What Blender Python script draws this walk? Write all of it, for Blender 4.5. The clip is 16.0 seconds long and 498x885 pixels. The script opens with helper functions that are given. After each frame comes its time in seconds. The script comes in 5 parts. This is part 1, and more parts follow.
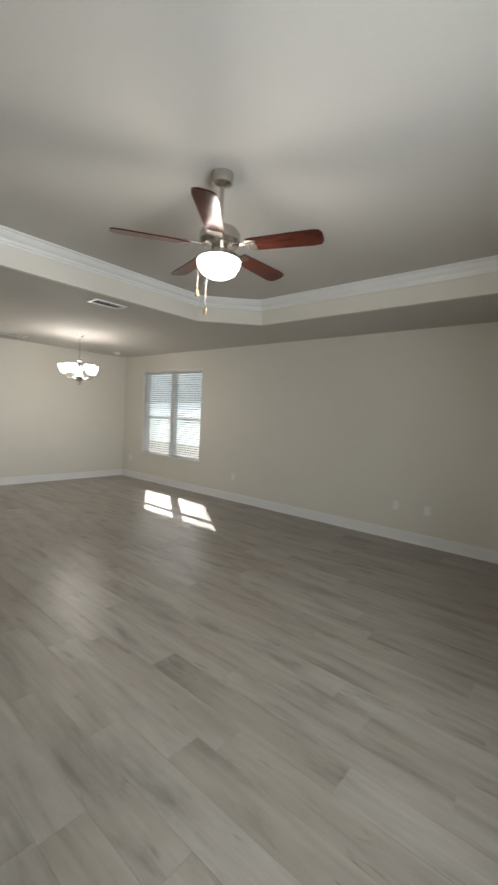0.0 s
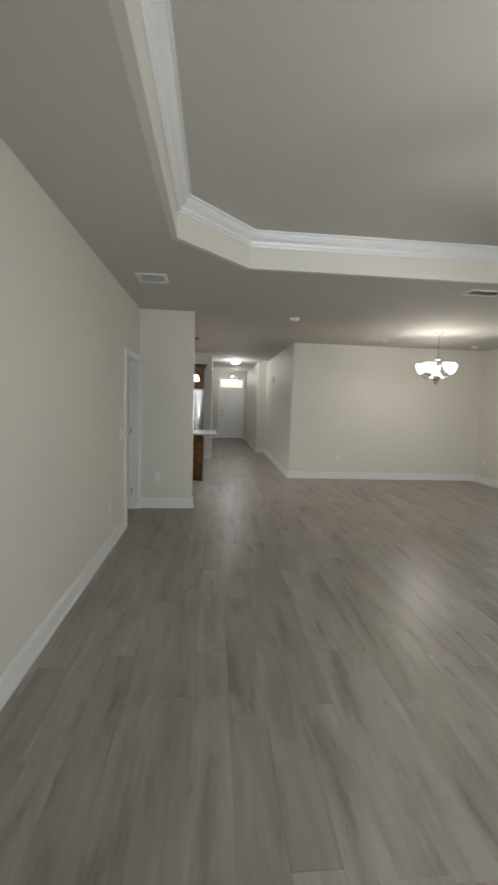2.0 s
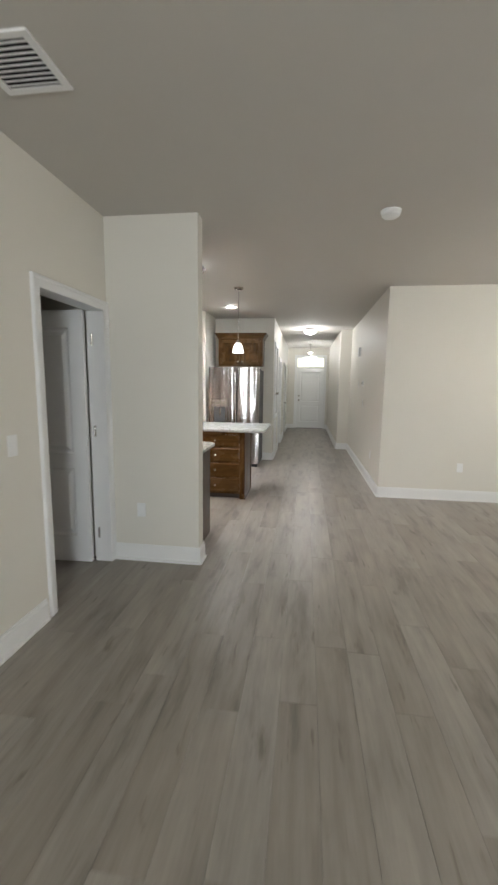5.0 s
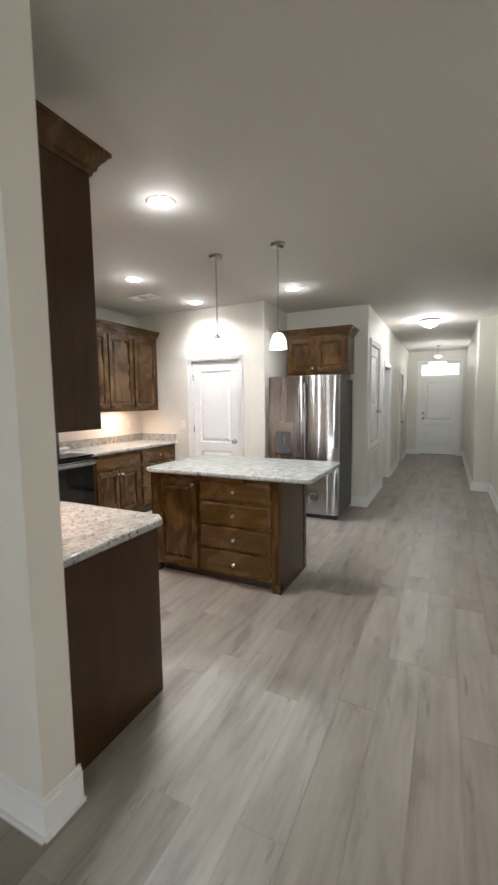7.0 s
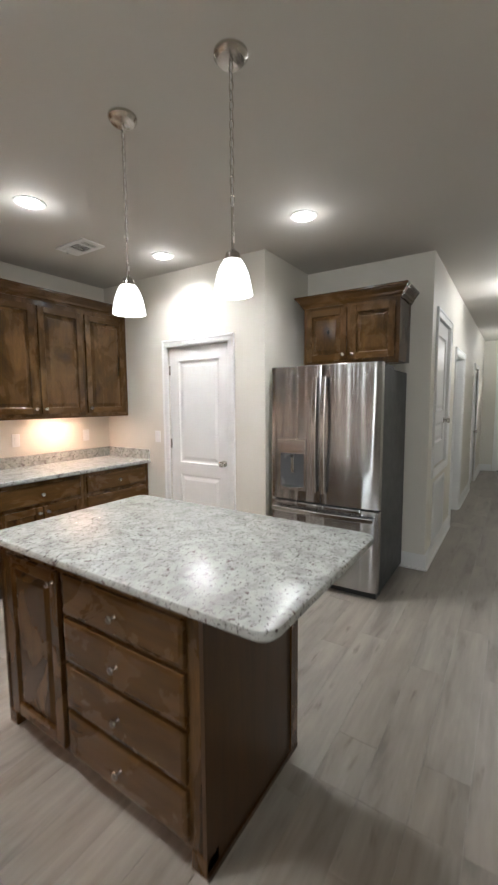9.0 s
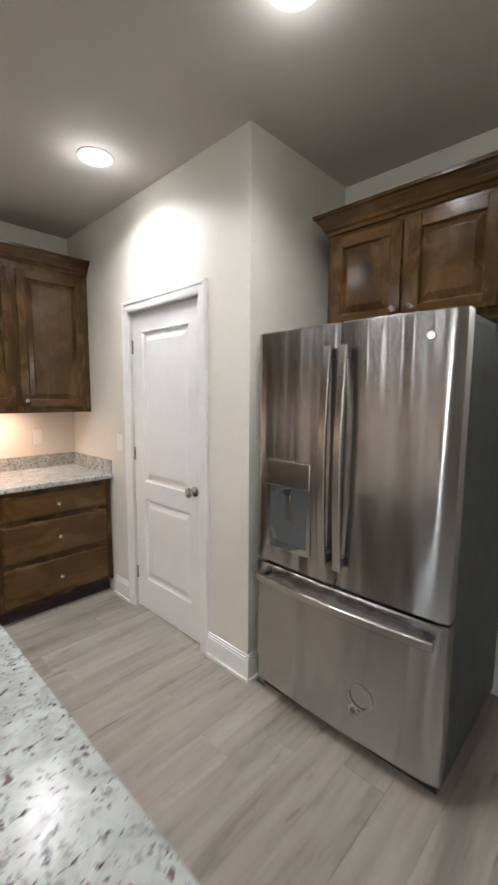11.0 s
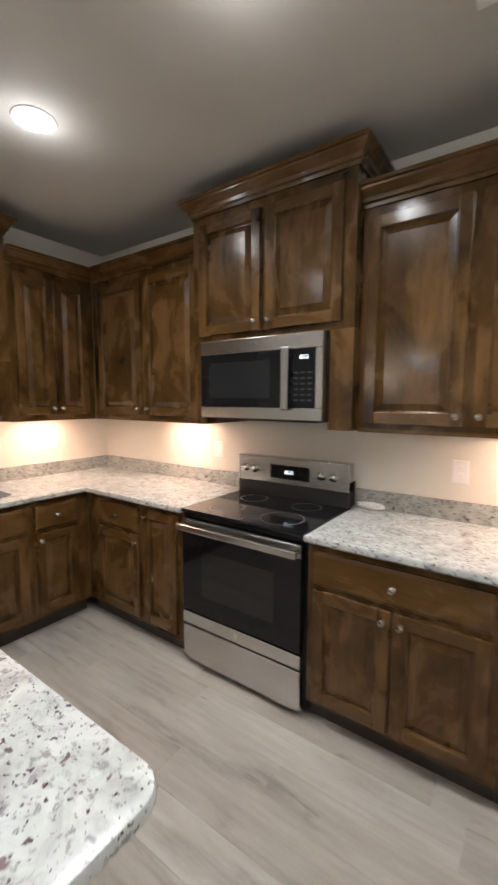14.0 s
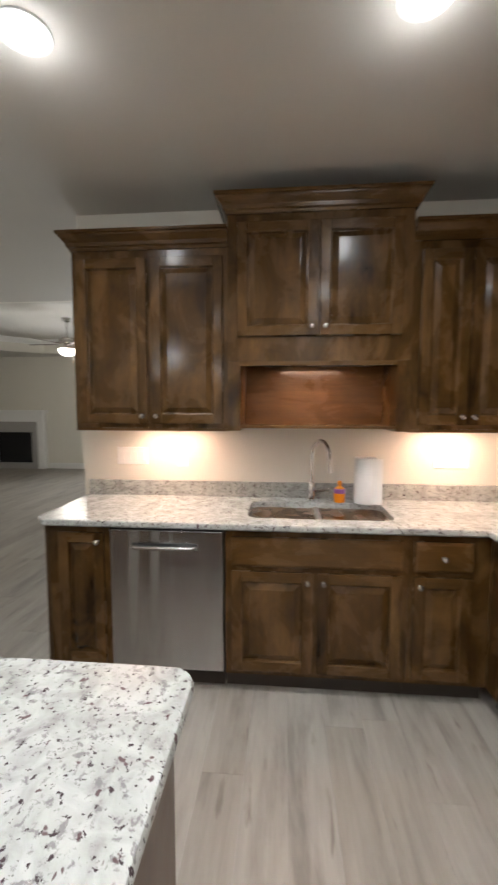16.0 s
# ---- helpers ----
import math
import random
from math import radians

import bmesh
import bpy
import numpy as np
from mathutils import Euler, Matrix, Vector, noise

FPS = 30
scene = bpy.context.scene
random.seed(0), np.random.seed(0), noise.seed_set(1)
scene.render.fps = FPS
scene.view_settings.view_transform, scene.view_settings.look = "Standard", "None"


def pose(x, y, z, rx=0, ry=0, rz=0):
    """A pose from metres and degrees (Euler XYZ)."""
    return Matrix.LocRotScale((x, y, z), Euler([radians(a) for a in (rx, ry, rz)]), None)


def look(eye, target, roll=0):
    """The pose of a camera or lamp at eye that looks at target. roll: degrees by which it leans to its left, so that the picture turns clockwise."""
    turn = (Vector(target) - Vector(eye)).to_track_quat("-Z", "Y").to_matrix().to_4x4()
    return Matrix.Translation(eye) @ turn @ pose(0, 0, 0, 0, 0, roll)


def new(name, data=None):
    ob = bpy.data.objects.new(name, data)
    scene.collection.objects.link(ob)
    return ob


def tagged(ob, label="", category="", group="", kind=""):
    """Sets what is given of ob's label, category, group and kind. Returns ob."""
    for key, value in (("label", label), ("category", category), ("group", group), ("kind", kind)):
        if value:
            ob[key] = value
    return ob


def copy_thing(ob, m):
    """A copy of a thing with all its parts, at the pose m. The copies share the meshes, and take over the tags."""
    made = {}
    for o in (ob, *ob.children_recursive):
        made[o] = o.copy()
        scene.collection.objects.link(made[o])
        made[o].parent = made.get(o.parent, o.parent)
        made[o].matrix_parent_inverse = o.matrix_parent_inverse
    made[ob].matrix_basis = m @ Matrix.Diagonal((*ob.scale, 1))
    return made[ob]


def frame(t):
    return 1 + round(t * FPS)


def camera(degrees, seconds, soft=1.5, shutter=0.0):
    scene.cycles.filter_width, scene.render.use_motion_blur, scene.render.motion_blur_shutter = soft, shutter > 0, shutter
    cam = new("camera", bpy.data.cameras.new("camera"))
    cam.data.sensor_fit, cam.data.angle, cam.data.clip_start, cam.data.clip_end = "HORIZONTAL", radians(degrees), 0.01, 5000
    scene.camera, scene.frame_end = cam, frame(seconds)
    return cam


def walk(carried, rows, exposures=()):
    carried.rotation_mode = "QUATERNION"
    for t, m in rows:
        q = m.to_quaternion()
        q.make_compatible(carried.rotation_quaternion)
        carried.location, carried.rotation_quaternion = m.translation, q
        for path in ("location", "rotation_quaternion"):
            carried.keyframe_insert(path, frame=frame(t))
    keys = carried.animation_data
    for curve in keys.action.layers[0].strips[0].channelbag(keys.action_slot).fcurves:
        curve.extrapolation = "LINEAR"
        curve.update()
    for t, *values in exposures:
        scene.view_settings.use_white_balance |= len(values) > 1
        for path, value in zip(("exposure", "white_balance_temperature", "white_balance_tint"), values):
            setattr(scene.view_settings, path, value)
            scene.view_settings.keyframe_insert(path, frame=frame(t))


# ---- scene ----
cam = camera(63.1, 16.0, soft=2.4, shutter=0.35)
PATH = [
    (0, (0.25, 0.138, 1.533), (-1.041, 1.658, 1.403), 2.9),
    (0.5, (0.168, 0.084, 1.557), (-1.389, 1.328, 1.406), 2.9),
    (1, (0.106, -0.014, 1.577), (-1.665, 0.899, 1.407), 2.6),
    (1.5, (0.054, -0.04, 1.561), (-1.861, 0.506, 1.373), 2.5),
    (2, (-0.008, -0.109, 1.537), (-1.99, 0.066, 1.337), 1.8),
    (2.5, (-0.15, -0.18, 1.515), (-2.136, -0.272, 1.298), 1.3),
    (3, (-0.518, -0.089, 1.486), (-2.497, -0.267, 1.254), 0.6),
    (3.5, (-0.988, 0.007, 1.46), (-2.959, -0.177, 1.175), 0.4),
    (6, (-3.811, 0.692, 1.505), (-5.746, 0.246, 1.269), 0.7),
    (6.5, (-4.406, 0.763, 1.473), (-6.289, 0.122, 1.256), -0.4),
    (7, (-4.923, 0.792, 1.476), (-6.711, -0.082, 1.275), -0.7),
    (7.5, (-5.427, 0.756, 1.431), (-7.126, -0.28, 1.225), -0.8),
    (8, (-5.952, 0.744, 1.458), (-7.607, -0.36, 1.255), -0.4),
    (8.5, (-6.421, 0.658, 1.479), (-8.054, -0.474, 1.252), -0.2),
    (9, (-6.815, 0.433, 1.504), (-8.477, -0.662, 1.305), -0.4),
    (11.5, (-8.605, -0.06, 1.487), (-9.79, -1.656, 1.265), 0.7),
    (12, (-8.829, -0.227, 1.524), (-9.568, -2.074, 1.317), 1.4),
    (12.5, (-9.017, -0.415, 1.507), (-9.197, -2.397, 1.313), 1.9),
    (13, (-9.116, -0.629, 1.521), (-8.773, -2.588, 1.304), 1.5),
    (13.5, (-9.084, -0.903, 1.471), (-8.351, -2.756, 1.307), 0.8),
    (14, (-9.024, -1.155, 1.522), (-7.872, -2.776, 1.31), 0.2),
    (14.5, (-8.971, -1.405, 1.533), (-7.451, -2.689, 1.325), 0.2),
    (15, (-8.86, -1.537, 1.528), (-7.086, -2.435, 1.316), 0.3),
    (15.5, (-8.641, -1.667, 1.5), (-6.691, -2.075, 1.327), 0.4),
    (16, (-8.504, -1.752, 1.5), (-6.519, -1.581, 1.331), 0.1),
]
EXPOSURES = [(0, 0.0), (1.0, -0.05), (1.5, -0.2), (2.0, -0.05), (2.5, 0.2), (3.5, 0.5), (6, 0.5), (7, 0.4), (8, 0.2), (9, 0.1), (11.5, -0.05), (12.5, 0.0), (14, 0.2), (16, 0.22)]
walk(cam, [(t, look(eye, target, roll)) for t, eye, target, roll in PATH], EXPOSURES)

# ---- world and sun ----
SUN_TRAVEL = Vector((1.38, -1.03, -1.0))
world = bpy.data.worlds.new("sky")
scene.world = world
world.use_nodes = True
wn = world.node_tree
sky = wn.nodes.new("ShaderNodeTexSky")
sky.sky_type, sky.sun_disc = "NISHITA", False
sky.sun_elevation = math.atan2(1.0, math.hypot(1.38, 1.03))
sky.sun_rotation = math.atan2(-1.38, 1.03)
wn.links.new(sky.outputs[0], wn.nodes["Background"].inputs[0])
wn.nodes["Background"].inputs[1].default_value = 0.15
sun = new("sun", bpy.data.lights.new("sun", "SUN"))
sun.data.energy, sun.data.angle, sun.data.color = 5.0, radians(0.5), (1.0, 0.95, 0.88)
sun.matrix_world = look((0, 0, 0), SUN_TRAVEL)

K_CAN, K_PEND, K_UNDER, K_FAN, K_CHAND, K_HALL, K_EASTFILL = 45, 1.2, 4.6, 25, 33, 22, 140
WARM, NEUTRAL, COOL = (1.0, 0.63, 0.46), (1.0, 0.945, 0.86), (0.985, 1.0, 1.015)


def lamp(name, kind, place, watts, colour, size=0.1, aim=(0, 0, -1), size_y=None, spread=180):
    data = bpy.data.lights.new(name, kind)
    data.energy, data.color = watts, colour
    if kind == "AREA":
        data.shape, data.size = ("DISK", size) if size_y is None else ("RECTANGLE", size)
        if size_y is not None:
            data.size_y = size_y
        data.spread = radians(spread)
    elif kind == "POINT":
        data.shadow_soft_size = size
    ob = new(name, data)
    ob.matrix_world = look(place, Vector(place) + Vector(aim))
    return ob


# ---- materials ----
class Nodes:
    """A node material under construction, with a principled shader."""

    def __init__(self, name):
        self.mat = bpy.data.materials.new(name)
        self.mat.use_nodes = True
        self.tree = self.mat.node_tree
        self.shader = self.tree.nodes["Principled BSDF"]

    def node(self, kind, **values):
        n = self.tree.nodes.new(kind)
        for key, value in values.items():
            n.inputs[key.replace("_", " ")].default_value = value
        return n

    def link(self, a, b):
        self.tree.links.new(a, b)

    def coords(self, scale=(1, 1, 1), source="Object", rot=(0, 0, 0)):
        m = self.node("ShaderNodeMapping", Scale=scale, Rotation=rot)
        if source == "World":
            self.link(self.node("ShaderNodeNewGeometry").outputs["Position"], m.inputs[0])
        else:
            self.link(self.node("ShaderNodeTexCoord").outputs[source], m.inputs[0])
        return m.outputs[0]

    def noise(self, vec, scale, detail=4.0, rough=0.55, distort=0.0):
        n = self.node("ShaderNodeTexNoise", Scale=scale, Detail=detail, Roughness=rough, Distortion=distort)
        self.link(vec, n.inputs["Vector"])
        return n.outputs["Fac"]

    def ramp(self, fac, stops):
        r = self.node("ShaderNodeValToRGB")
        e = r.color_ramp.elements
        while len(e) < len(stops):
            e.new(0.5)
        for el, (p, c) in zip(e, stops):
            el.position, el.color = p, (*c, 1) if not isinstance(c, (int, float)) else (c, c, c, 1)
        self.link(fac, r.inputs[0])
        return r.outputs[0]

    def mix(self, fac, a, b, blend="MIX"):
        m = self.tree.nodes.new("ShaderNodeMix")
        m.data_type, m.blend_type = "RGBA", blend
        for sock, v in ((m.inputs[0], fac), (m.inputs[6], a), (m.inputs[7], b)):
            if hasattr(v, "is_linked"):
                self.link(v, sock)
            else:
                sock.default_value = v if isinstance(v, (int, float)) else (*v, 1)
        return m.outputs[2]

    def set(self, **values):
        for key, v in values.items():
            sock = self.shader.inputs[key.replace("_", " ")]
            if hasattr(v, "is_linked"):
                self.link(v, sock)
            else:
                sock.default_value = v if isinstance(v, (int, float)) else (*v, 1)
        return self

    def bump(self, fac, strength=0.1, distance=0.002):
        b = self.node("ShaderNodeBump", Strength=strength, Distance=distance)
        self.link(fac, b.inputs["Height"])
        self.link(b.outputs[0], self.shader.inputs["Normal"])
        return self


def paint(name, colour, rough=0.6, peel=0.25, vary=0.06):
    n = Nodes(name)
    vec = n.coords(source="World")
    broad = n.noise(vec, 0.9, 3)
    dark = tuple(c * (1 - vary) for c in colour)
    n.set(Base_Color=n.mix(broad, dark, colour), Roughness=rough)
    return n.bump(n.noise(vec, 130, 3), peel, 0.0012).mat


def plain(name, colour, rough=0.5, metal=0.0):
    n = Nodes(name)
    vec = n.coords()
    f = n.noise(vec, 25, 4)
    n.set(Base_Color=n.mix(f, tuple(c * 0.93 for c in colour), colour), Metallic=metal)
    r = n.ramp(n.noise(vec, 9, 4), [(0.3, max(rough - 0.04, 0.02)), (0.7, rough + 0.05)])
    return n.set(Roughness=r).mat


def glow(name, colour, strength):
    n = Nodes(name)
    n.set(Base_Color=(0.85, 0.85, 0.85), Roughness=0.3, Emission_Color=colour, Emission_Strength=strength)
    return n.mat


def stained_wood(name, dark, mid, light, along="z", rough=0.26):
    n = Nodes(name)
    sc = {"z": (11, 11, 0.7), "x": (0.7, 11, 11)}[along]
    info = n.node("ShaderNodeObjectInfo")
    add = n.tree.nodes.new("ShaderNodeVectorMath")
    add.operation = "MULTIPLY_ADD"
    n.link(info.outputs["Random"], add.inputs[0])
    add.inputs[1].default_value = (17.3, 9.1, 23.7)
    n.link(n.coords(), add.inputs[2])
    m = n.node("ShaderNodeMapping", Scale=sc)
    n.link(add.outputs[0], m.inputs[0])
    m2 = n.node("ShaderNodeMapping", Scale=(1.5, 1.5, 0.8) if along == "z" else (0.8, 1.5, 1.5))
    n.link(add.outputs[0], m2.inputs[0])
    grain = n.noise(m.outputs[0], 3.2, 8, 0.62, 0.35)
    blotch = n.noise(m2.outputs[0], 4.0, 6, 0.58, 0.6)
    fine = n.noise(m.outputs[0], 26, 4, 0.7)
    base = n.ramp(blotch, [(0.27, dark), (0.5, mid), (0.72, light)])
    lines = n.ramp(grain, [(0.30, 0.72), (0.62, 1.08)])
    col = n.mix(0.8, base, lines, "MULTIPLY")
    col = n.mix(n.ramp(fine, [(0.42, 0.25), (0.55, 0.0)]), col, dark)
    n.set(Base_Color=col, Roughness=n.ramp(blotch, [(0.3, rough - 0.04), (0.7, rough + 0.06)]), Coat_Weight=0.4, Coat_Roughness=0.13, Specular_IOR_Level=0.15)
    return n.bump(grain, 0.12, 0.001).mat


def floor_material(name, source):
    n = Nodes(name)
    if source == "object":
        rnd = n.node("ShaderNodeObjectInfo").outputs["Random"]
    else:
        rnd = n.node("ShaderNodeNewGeometry").outputs["Random Per Island"]
    add = n.tree.nodes.new("ShaderNodeVectorMath")
    add.operation = "MULTIPLY_ADD"
    n.link(rnd, add.inputs[0])
    add.inputs[1].default_value = (41.0, 67.0, 13.0)
    n.link(n.coords(source="World"), add.inputs[2])
    long = n.node("ShaderNodeMapping", Scale=(0.9, 13.0, 1))
    n.link(add.outputs[0], long.inputs[0])
    wide = n.node("ShaderNodeMapping", Scale=(1.0, 5.0, 1))
    n.link(add.outputs[0], wide.inputs[0])
    grain = n.noise(long.outputs[0], 2.4, 7, 0.6, 0.12)
    cloud = n.noise(wide.outputs[0], 1.7, 5, 0.58, 0.25)
    knot = n.noise(wide.outputs[0], 3.6, 3, 0.5, 0.3)
    tone = n.ramp(rnd, [(0.0, (0.266, 0.236, 0.202)), (0.5, (0.292, 0.263, 0.229)), (1.0, (0.320, 0.293, 0.259))])
    col = n.mix(0.85, tone, n.ramp(grain, [(0.3, 0.86), (0.65, 1.07)]), "MULTIPLY")
    col = n.mix(0.8, col, n.ramp(cloud, [(0.30, 0.52), (0.46, 0.92), (0.68, 1.16)]), "MULTIPLY")
    col = n.mix(n.ramp(knot, [(0.65, 0.0), (0.75, 0.6)]), col, (0.11, 0.09, 0.072))
    n.set(Base_Color=col, Roughness=n.ramp(grain, [(0.3, 0.31), (0.7, 0.41)]))
    return n.bump(grain, 0.1, 0.001).mat


def granite_material():
    n = Nodes("granite")
    vec = n.coords(source="World")
    patch = n.noise(vec, 14, 6, 0.6, 0.8)
    base = n.ramp(patch, [(0.3, (0.27, 0.275, 0.26)), (0.46, (0.37, 0.385, 0.365)), (0.62, (0.45, 0.465, 0.445))])
    f1 = n.noise(vec, 52, 5, 0.65, 0.3)
    base = n.mix(n.ramp(f1, [(0.56, 0.0), (0.63, 0.85)]), base, (0.19, 0.19, 0.187))
    f2 = n.noise(vec, 74, 3, 0.6, 0.2)
    base = n.mix(n.ramp(f2, [(0.61, 0.0), (0.65, 1.0)]), base, (0.06, 0.045, 0.05))
    f3 = n.noise(vec, 36, 2, 0.5, 0.3)
    base = n.mix(n.ramp(f3, [(0.66, 0.0), (0.69, 0.9)]), base, (0.10, 0.06, 0.065))
    n.set(Base_Color=base, Roughness=0.25)
    return n.mat


def steel_material(name, colour=(0.56, 0.55, 0.54), rough=0.24, brush=(120, 120, 1.2), wave=0.0, aniso=0.0):
    n = Nodes(name)
    vec = n.coords(scale=brush)
    f = n.noise(vec, 4.0, 4, 0.6)
    n.set(Base_Color=n.mix(f, tuple(c * 0.96 for c in colour), colour), Metallic=1.0)
    n.set(Roughness=n.ramp(f, [(0.3, rough - 0.02), (0.7, rough + 0.02)]))
    if aniso:
        tangent = n.tree.nodes.new("ShaderNodeTangent")
        tangent.direction_type, tangent.axis = "RADIAL", "Z"
        n.link(tangent.outputs[0], n.shader.inputs["Tangent"])
        n.set(Anisotropic=aniso, Anisotropic_Rotation=0.25)
    if wave:
        w = n.noise(n.coords(scale=(5.5, 5.5, 0.3)), 1.0, 1.2, 0.4)
        n.bump(w, wave, 0.06)
    return n.mat


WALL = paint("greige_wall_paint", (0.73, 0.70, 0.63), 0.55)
# same greige as the walls; the ceiling's dimmer lighting is put into the colour
CEIL = paint("greige_paint_dimmed", (0.59, 0.562, 0.52), 0.75, 0.35)
TRIM = paint("white_trim_enamel", (0.80, 0.80, 0.79), 0.32, 0.05, 0.02)
WOOD = stained_wood("stained_knotty_alder", (0.020, 0.009, 0.0025), (0.084, 0.041, 0.012), (0.150, 0.079, 0.026))
WOOD_H = stained_wood("stained_alder_crossgrain", (0.058, 0.028, 0.008), (0.092, 0.046, 0.014), (0.125, 0.066, 0.021), "x")
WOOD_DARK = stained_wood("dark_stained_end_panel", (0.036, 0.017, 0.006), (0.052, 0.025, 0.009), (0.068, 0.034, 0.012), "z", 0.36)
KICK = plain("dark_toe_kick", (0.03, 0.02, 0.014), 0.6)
FLOOR_PIECE = floor_material("grey_oak_vinyl_plank", "object")
FLOOR_REST = floor_material("grey_oak_vinyl_floor", "island")
JOINT = plain("floor_joint", (0.16, 0.145, 0.13), 0.8)
GRANITE = granite_material()
STEEL = steel_material("brushed_stainless", wave=0.0)
STEEL_WAVY = steel_material("brushed_stainless_door", (0.47, 0.465, 0.46), 0.22, brush=(1.2, 1.2, 160), wave=1.0, aniso=0.85)
STEEL_H = steel_material("brushed_stainless_horizontal", brush=(1.2, 120, 120))
NICKEL = plain("satin_nickel", (0.52, 0.49, 0.45), 0.24, 1.0)
SINK_STEEL = plain("satin_sink_steel", (0.70, 0.69, 0.67), 0.38, 1.0)
CHROME = plain("polished_chrome", (0.75, 0.75, 0.75), 0.08, 1.0)
BLACK_GLASS = plain("black_glass", (0.008, 0.008, 0.009), 0.05)
BLACK_GLASS.node_tree.nodes["Principled BSDF"].inputs["Specular IOR Level"].default_value = 0.28
BLACK = plain("black_plastic", (0.018, 0.018, 0.019), 0.4)
FRIDGE_SIDE = plain("dark_grey_painted_steel", (0.06, 0.065, 0.07), 0.45)
# near-black colour for the shade seen between vent slats
DUCT_SHADE = plain("duct_shade_black", (0.012, 0.012, 0.012), 0.9)
WHITE_PLASTIC = plain("white_plastic", (0.84, 0.84, 0.83), 0.35)
PAPER = plain("white_paper_towel", (0.82, 0.81, 0.79), 0.9)
ORANGE = plain("orange_soap", (0.75, 0.25, 0.02), 0.2)
PURPLE = plain("purple_label", (0.25, 0.08, 0.30), 0.4)
MAHOGANY = stained_wood("mahogany_blade", (0.030, 0.007, 0.004), (0.052, 0.012, 0.007), (0.075, 0.019, 0.011), "x", 0.22)
GLOW_CAN = glow("led_disc", (1.0, 0.98, 0.95), 22)
GLOW_SHADE = glow("lit_white_glass", (0.95, 1.0, 0.98), 2.0)
GLOW_CUP = glow("lit_chandelier_glass", (1.0, 0.96, 0.9), 7)
GLOW_FAN = glow("lit_frosted_bowl", (1.0, 0.92, 0.82), 10)
GLOW_UNDER = glow("under_cabinet_led", (1.0, 0.72, 0.45), 12)
GLOW_DIGIT = glow("clock_digits", (0.75, 0.9, 1.0), 3)
MARBLE = plain("grey_stone_surround", (0.36, 0.35, 0.34), 0.3)
OUTSIDE = plain("pale_concrete", (0.45, 0.44, 0.42), 0.9)
OUTDOOR_GLOW = glow("backdrop_daylight", (0.80, 0.91, 1.0), 1.7)
GRASS = paint("lawn", (0.07, 0.11, 0.035), 0.9, 1.0, 0.5)


def blind_material():
    n = Nodes("white_blind_slat")
    n.set(Base_Color=(0.80, 0.80, 0.79), Roughness=0.45)
    thin = n.node("ShaderNodeBsdfTranslucent", Color=(0.75, 0.76, 0.75, 1))
    both = n.node("ShaderNodeMixShader", Fac=0.35)
    n.link(n.shader.outputs[0], both.inputs[1])
    n.link(thin.outputs[0], both.inputs[2])
    n.link(both.outputs[0], n.tree.nodes["Material Output"].inputs[0])
    return n.mat


BLIND = blind_material()


def glass_material():
    n = Nodes("window_glass")
    n.set(Base_Color=(0.95, 0.98, 0.97), Roughness=0.0, Transmission_Weight=1.0, IOR=1.45)
    return n.mat


GLASS = glass_material()


# ---- mesh helpers ----
def box(bm, x0, y0, z0, x1, y1, z1, bev=0.0):
    """Adds a box with optional rounded edges."""
    x0, x1, y0, y1, z0, z1 = min(x0, x1), max(x0, x1), min(y0, y1), max(y0, y1), min(z0, z1), max(z0, z1)
    made = bmesh.ops.create_cube(bm, size=1.0, matrix=Matrix.Translation(((x0 + x1) / 2, (y0 + y1) / 2, (z0 + z1) / 2)) @ Matrix.Diagonal((x1 - x0, y1 - y0, z1 - z0, 1)))
    if bev:
        edges = list({e for v in made["verts"] for e in v.link_edges})
        bmesh.ops.bevel(bm, geom=edges, offset=bev, segments=2, profile=0.5, affect="EDGES")
    return bm


def boxed(*dims, bev=0.0):
    return box(bmesh.new(), *dims, bev=bev)


def lathe(bm, profile, centre=(0, 0, 0), steps=24, axis="z", cap=True):
    """Turns (radius, height) pairs about an axis through centre."""
    rings = []
    for r, h in profile:
        ring = []
        for k in range(steps):
            a = 2 * math.pi * k / steps
            u, v = r * math.cos(a), r * math.sin(a)
            p = {"z": (u, v, h), "y": (u, h, v), "x": (h, u, v)}[axis]
            ring.append(bm.verts.new(Vector(centre) + Vector(p)))
        rings.append(ring)
    for a, b in zip(rings, rings[1:]):
        for k in range(steps):
            bm.faces.new((a[k], a[(k + 1) % steps], b[(k + 1) % steps], b[k]))
    for ring in (rings[0], rings[-1]) if cap else ():
        bm.faces.new(ring)
    bmesh.ops.recalc_face_normals(bm, faces=bm.faces)
    return bm


def tube(bm, points, radius, steps=10):
    """A round bar along points."""
    pts = [Vector(p) for p in points]
    rings = []
    for i, p in enumerate(pts):
        d = (pts[min(i + 1, len(pts) - 1)] - pts[max(i - 1, 0)]).normalized()
        side = d.orthogonal().normalized() if i == 0 else (side - side.dot(d) * d).normalized()
        up = d.cross(side)
        rings.append([bm.verts.new(p + radius * (math.cos(2 * math.pi * k / steps) * side + math.sin(2 * math.pi * k / steps) * up)) for k in range(steps)])
    for a, b in zip(rings, rings[1:]):
        for k in range(steps):
            bm.faces.new((a[k], a[(k + 1) % steps], b[(k + 1) % steps], b[k]))
    bm.faces.new(rings[0]), bm.faces.new(rings[-1])
    bmesh.ops.recalc_face_normals(bm, faces=bm.faces)
    return bm


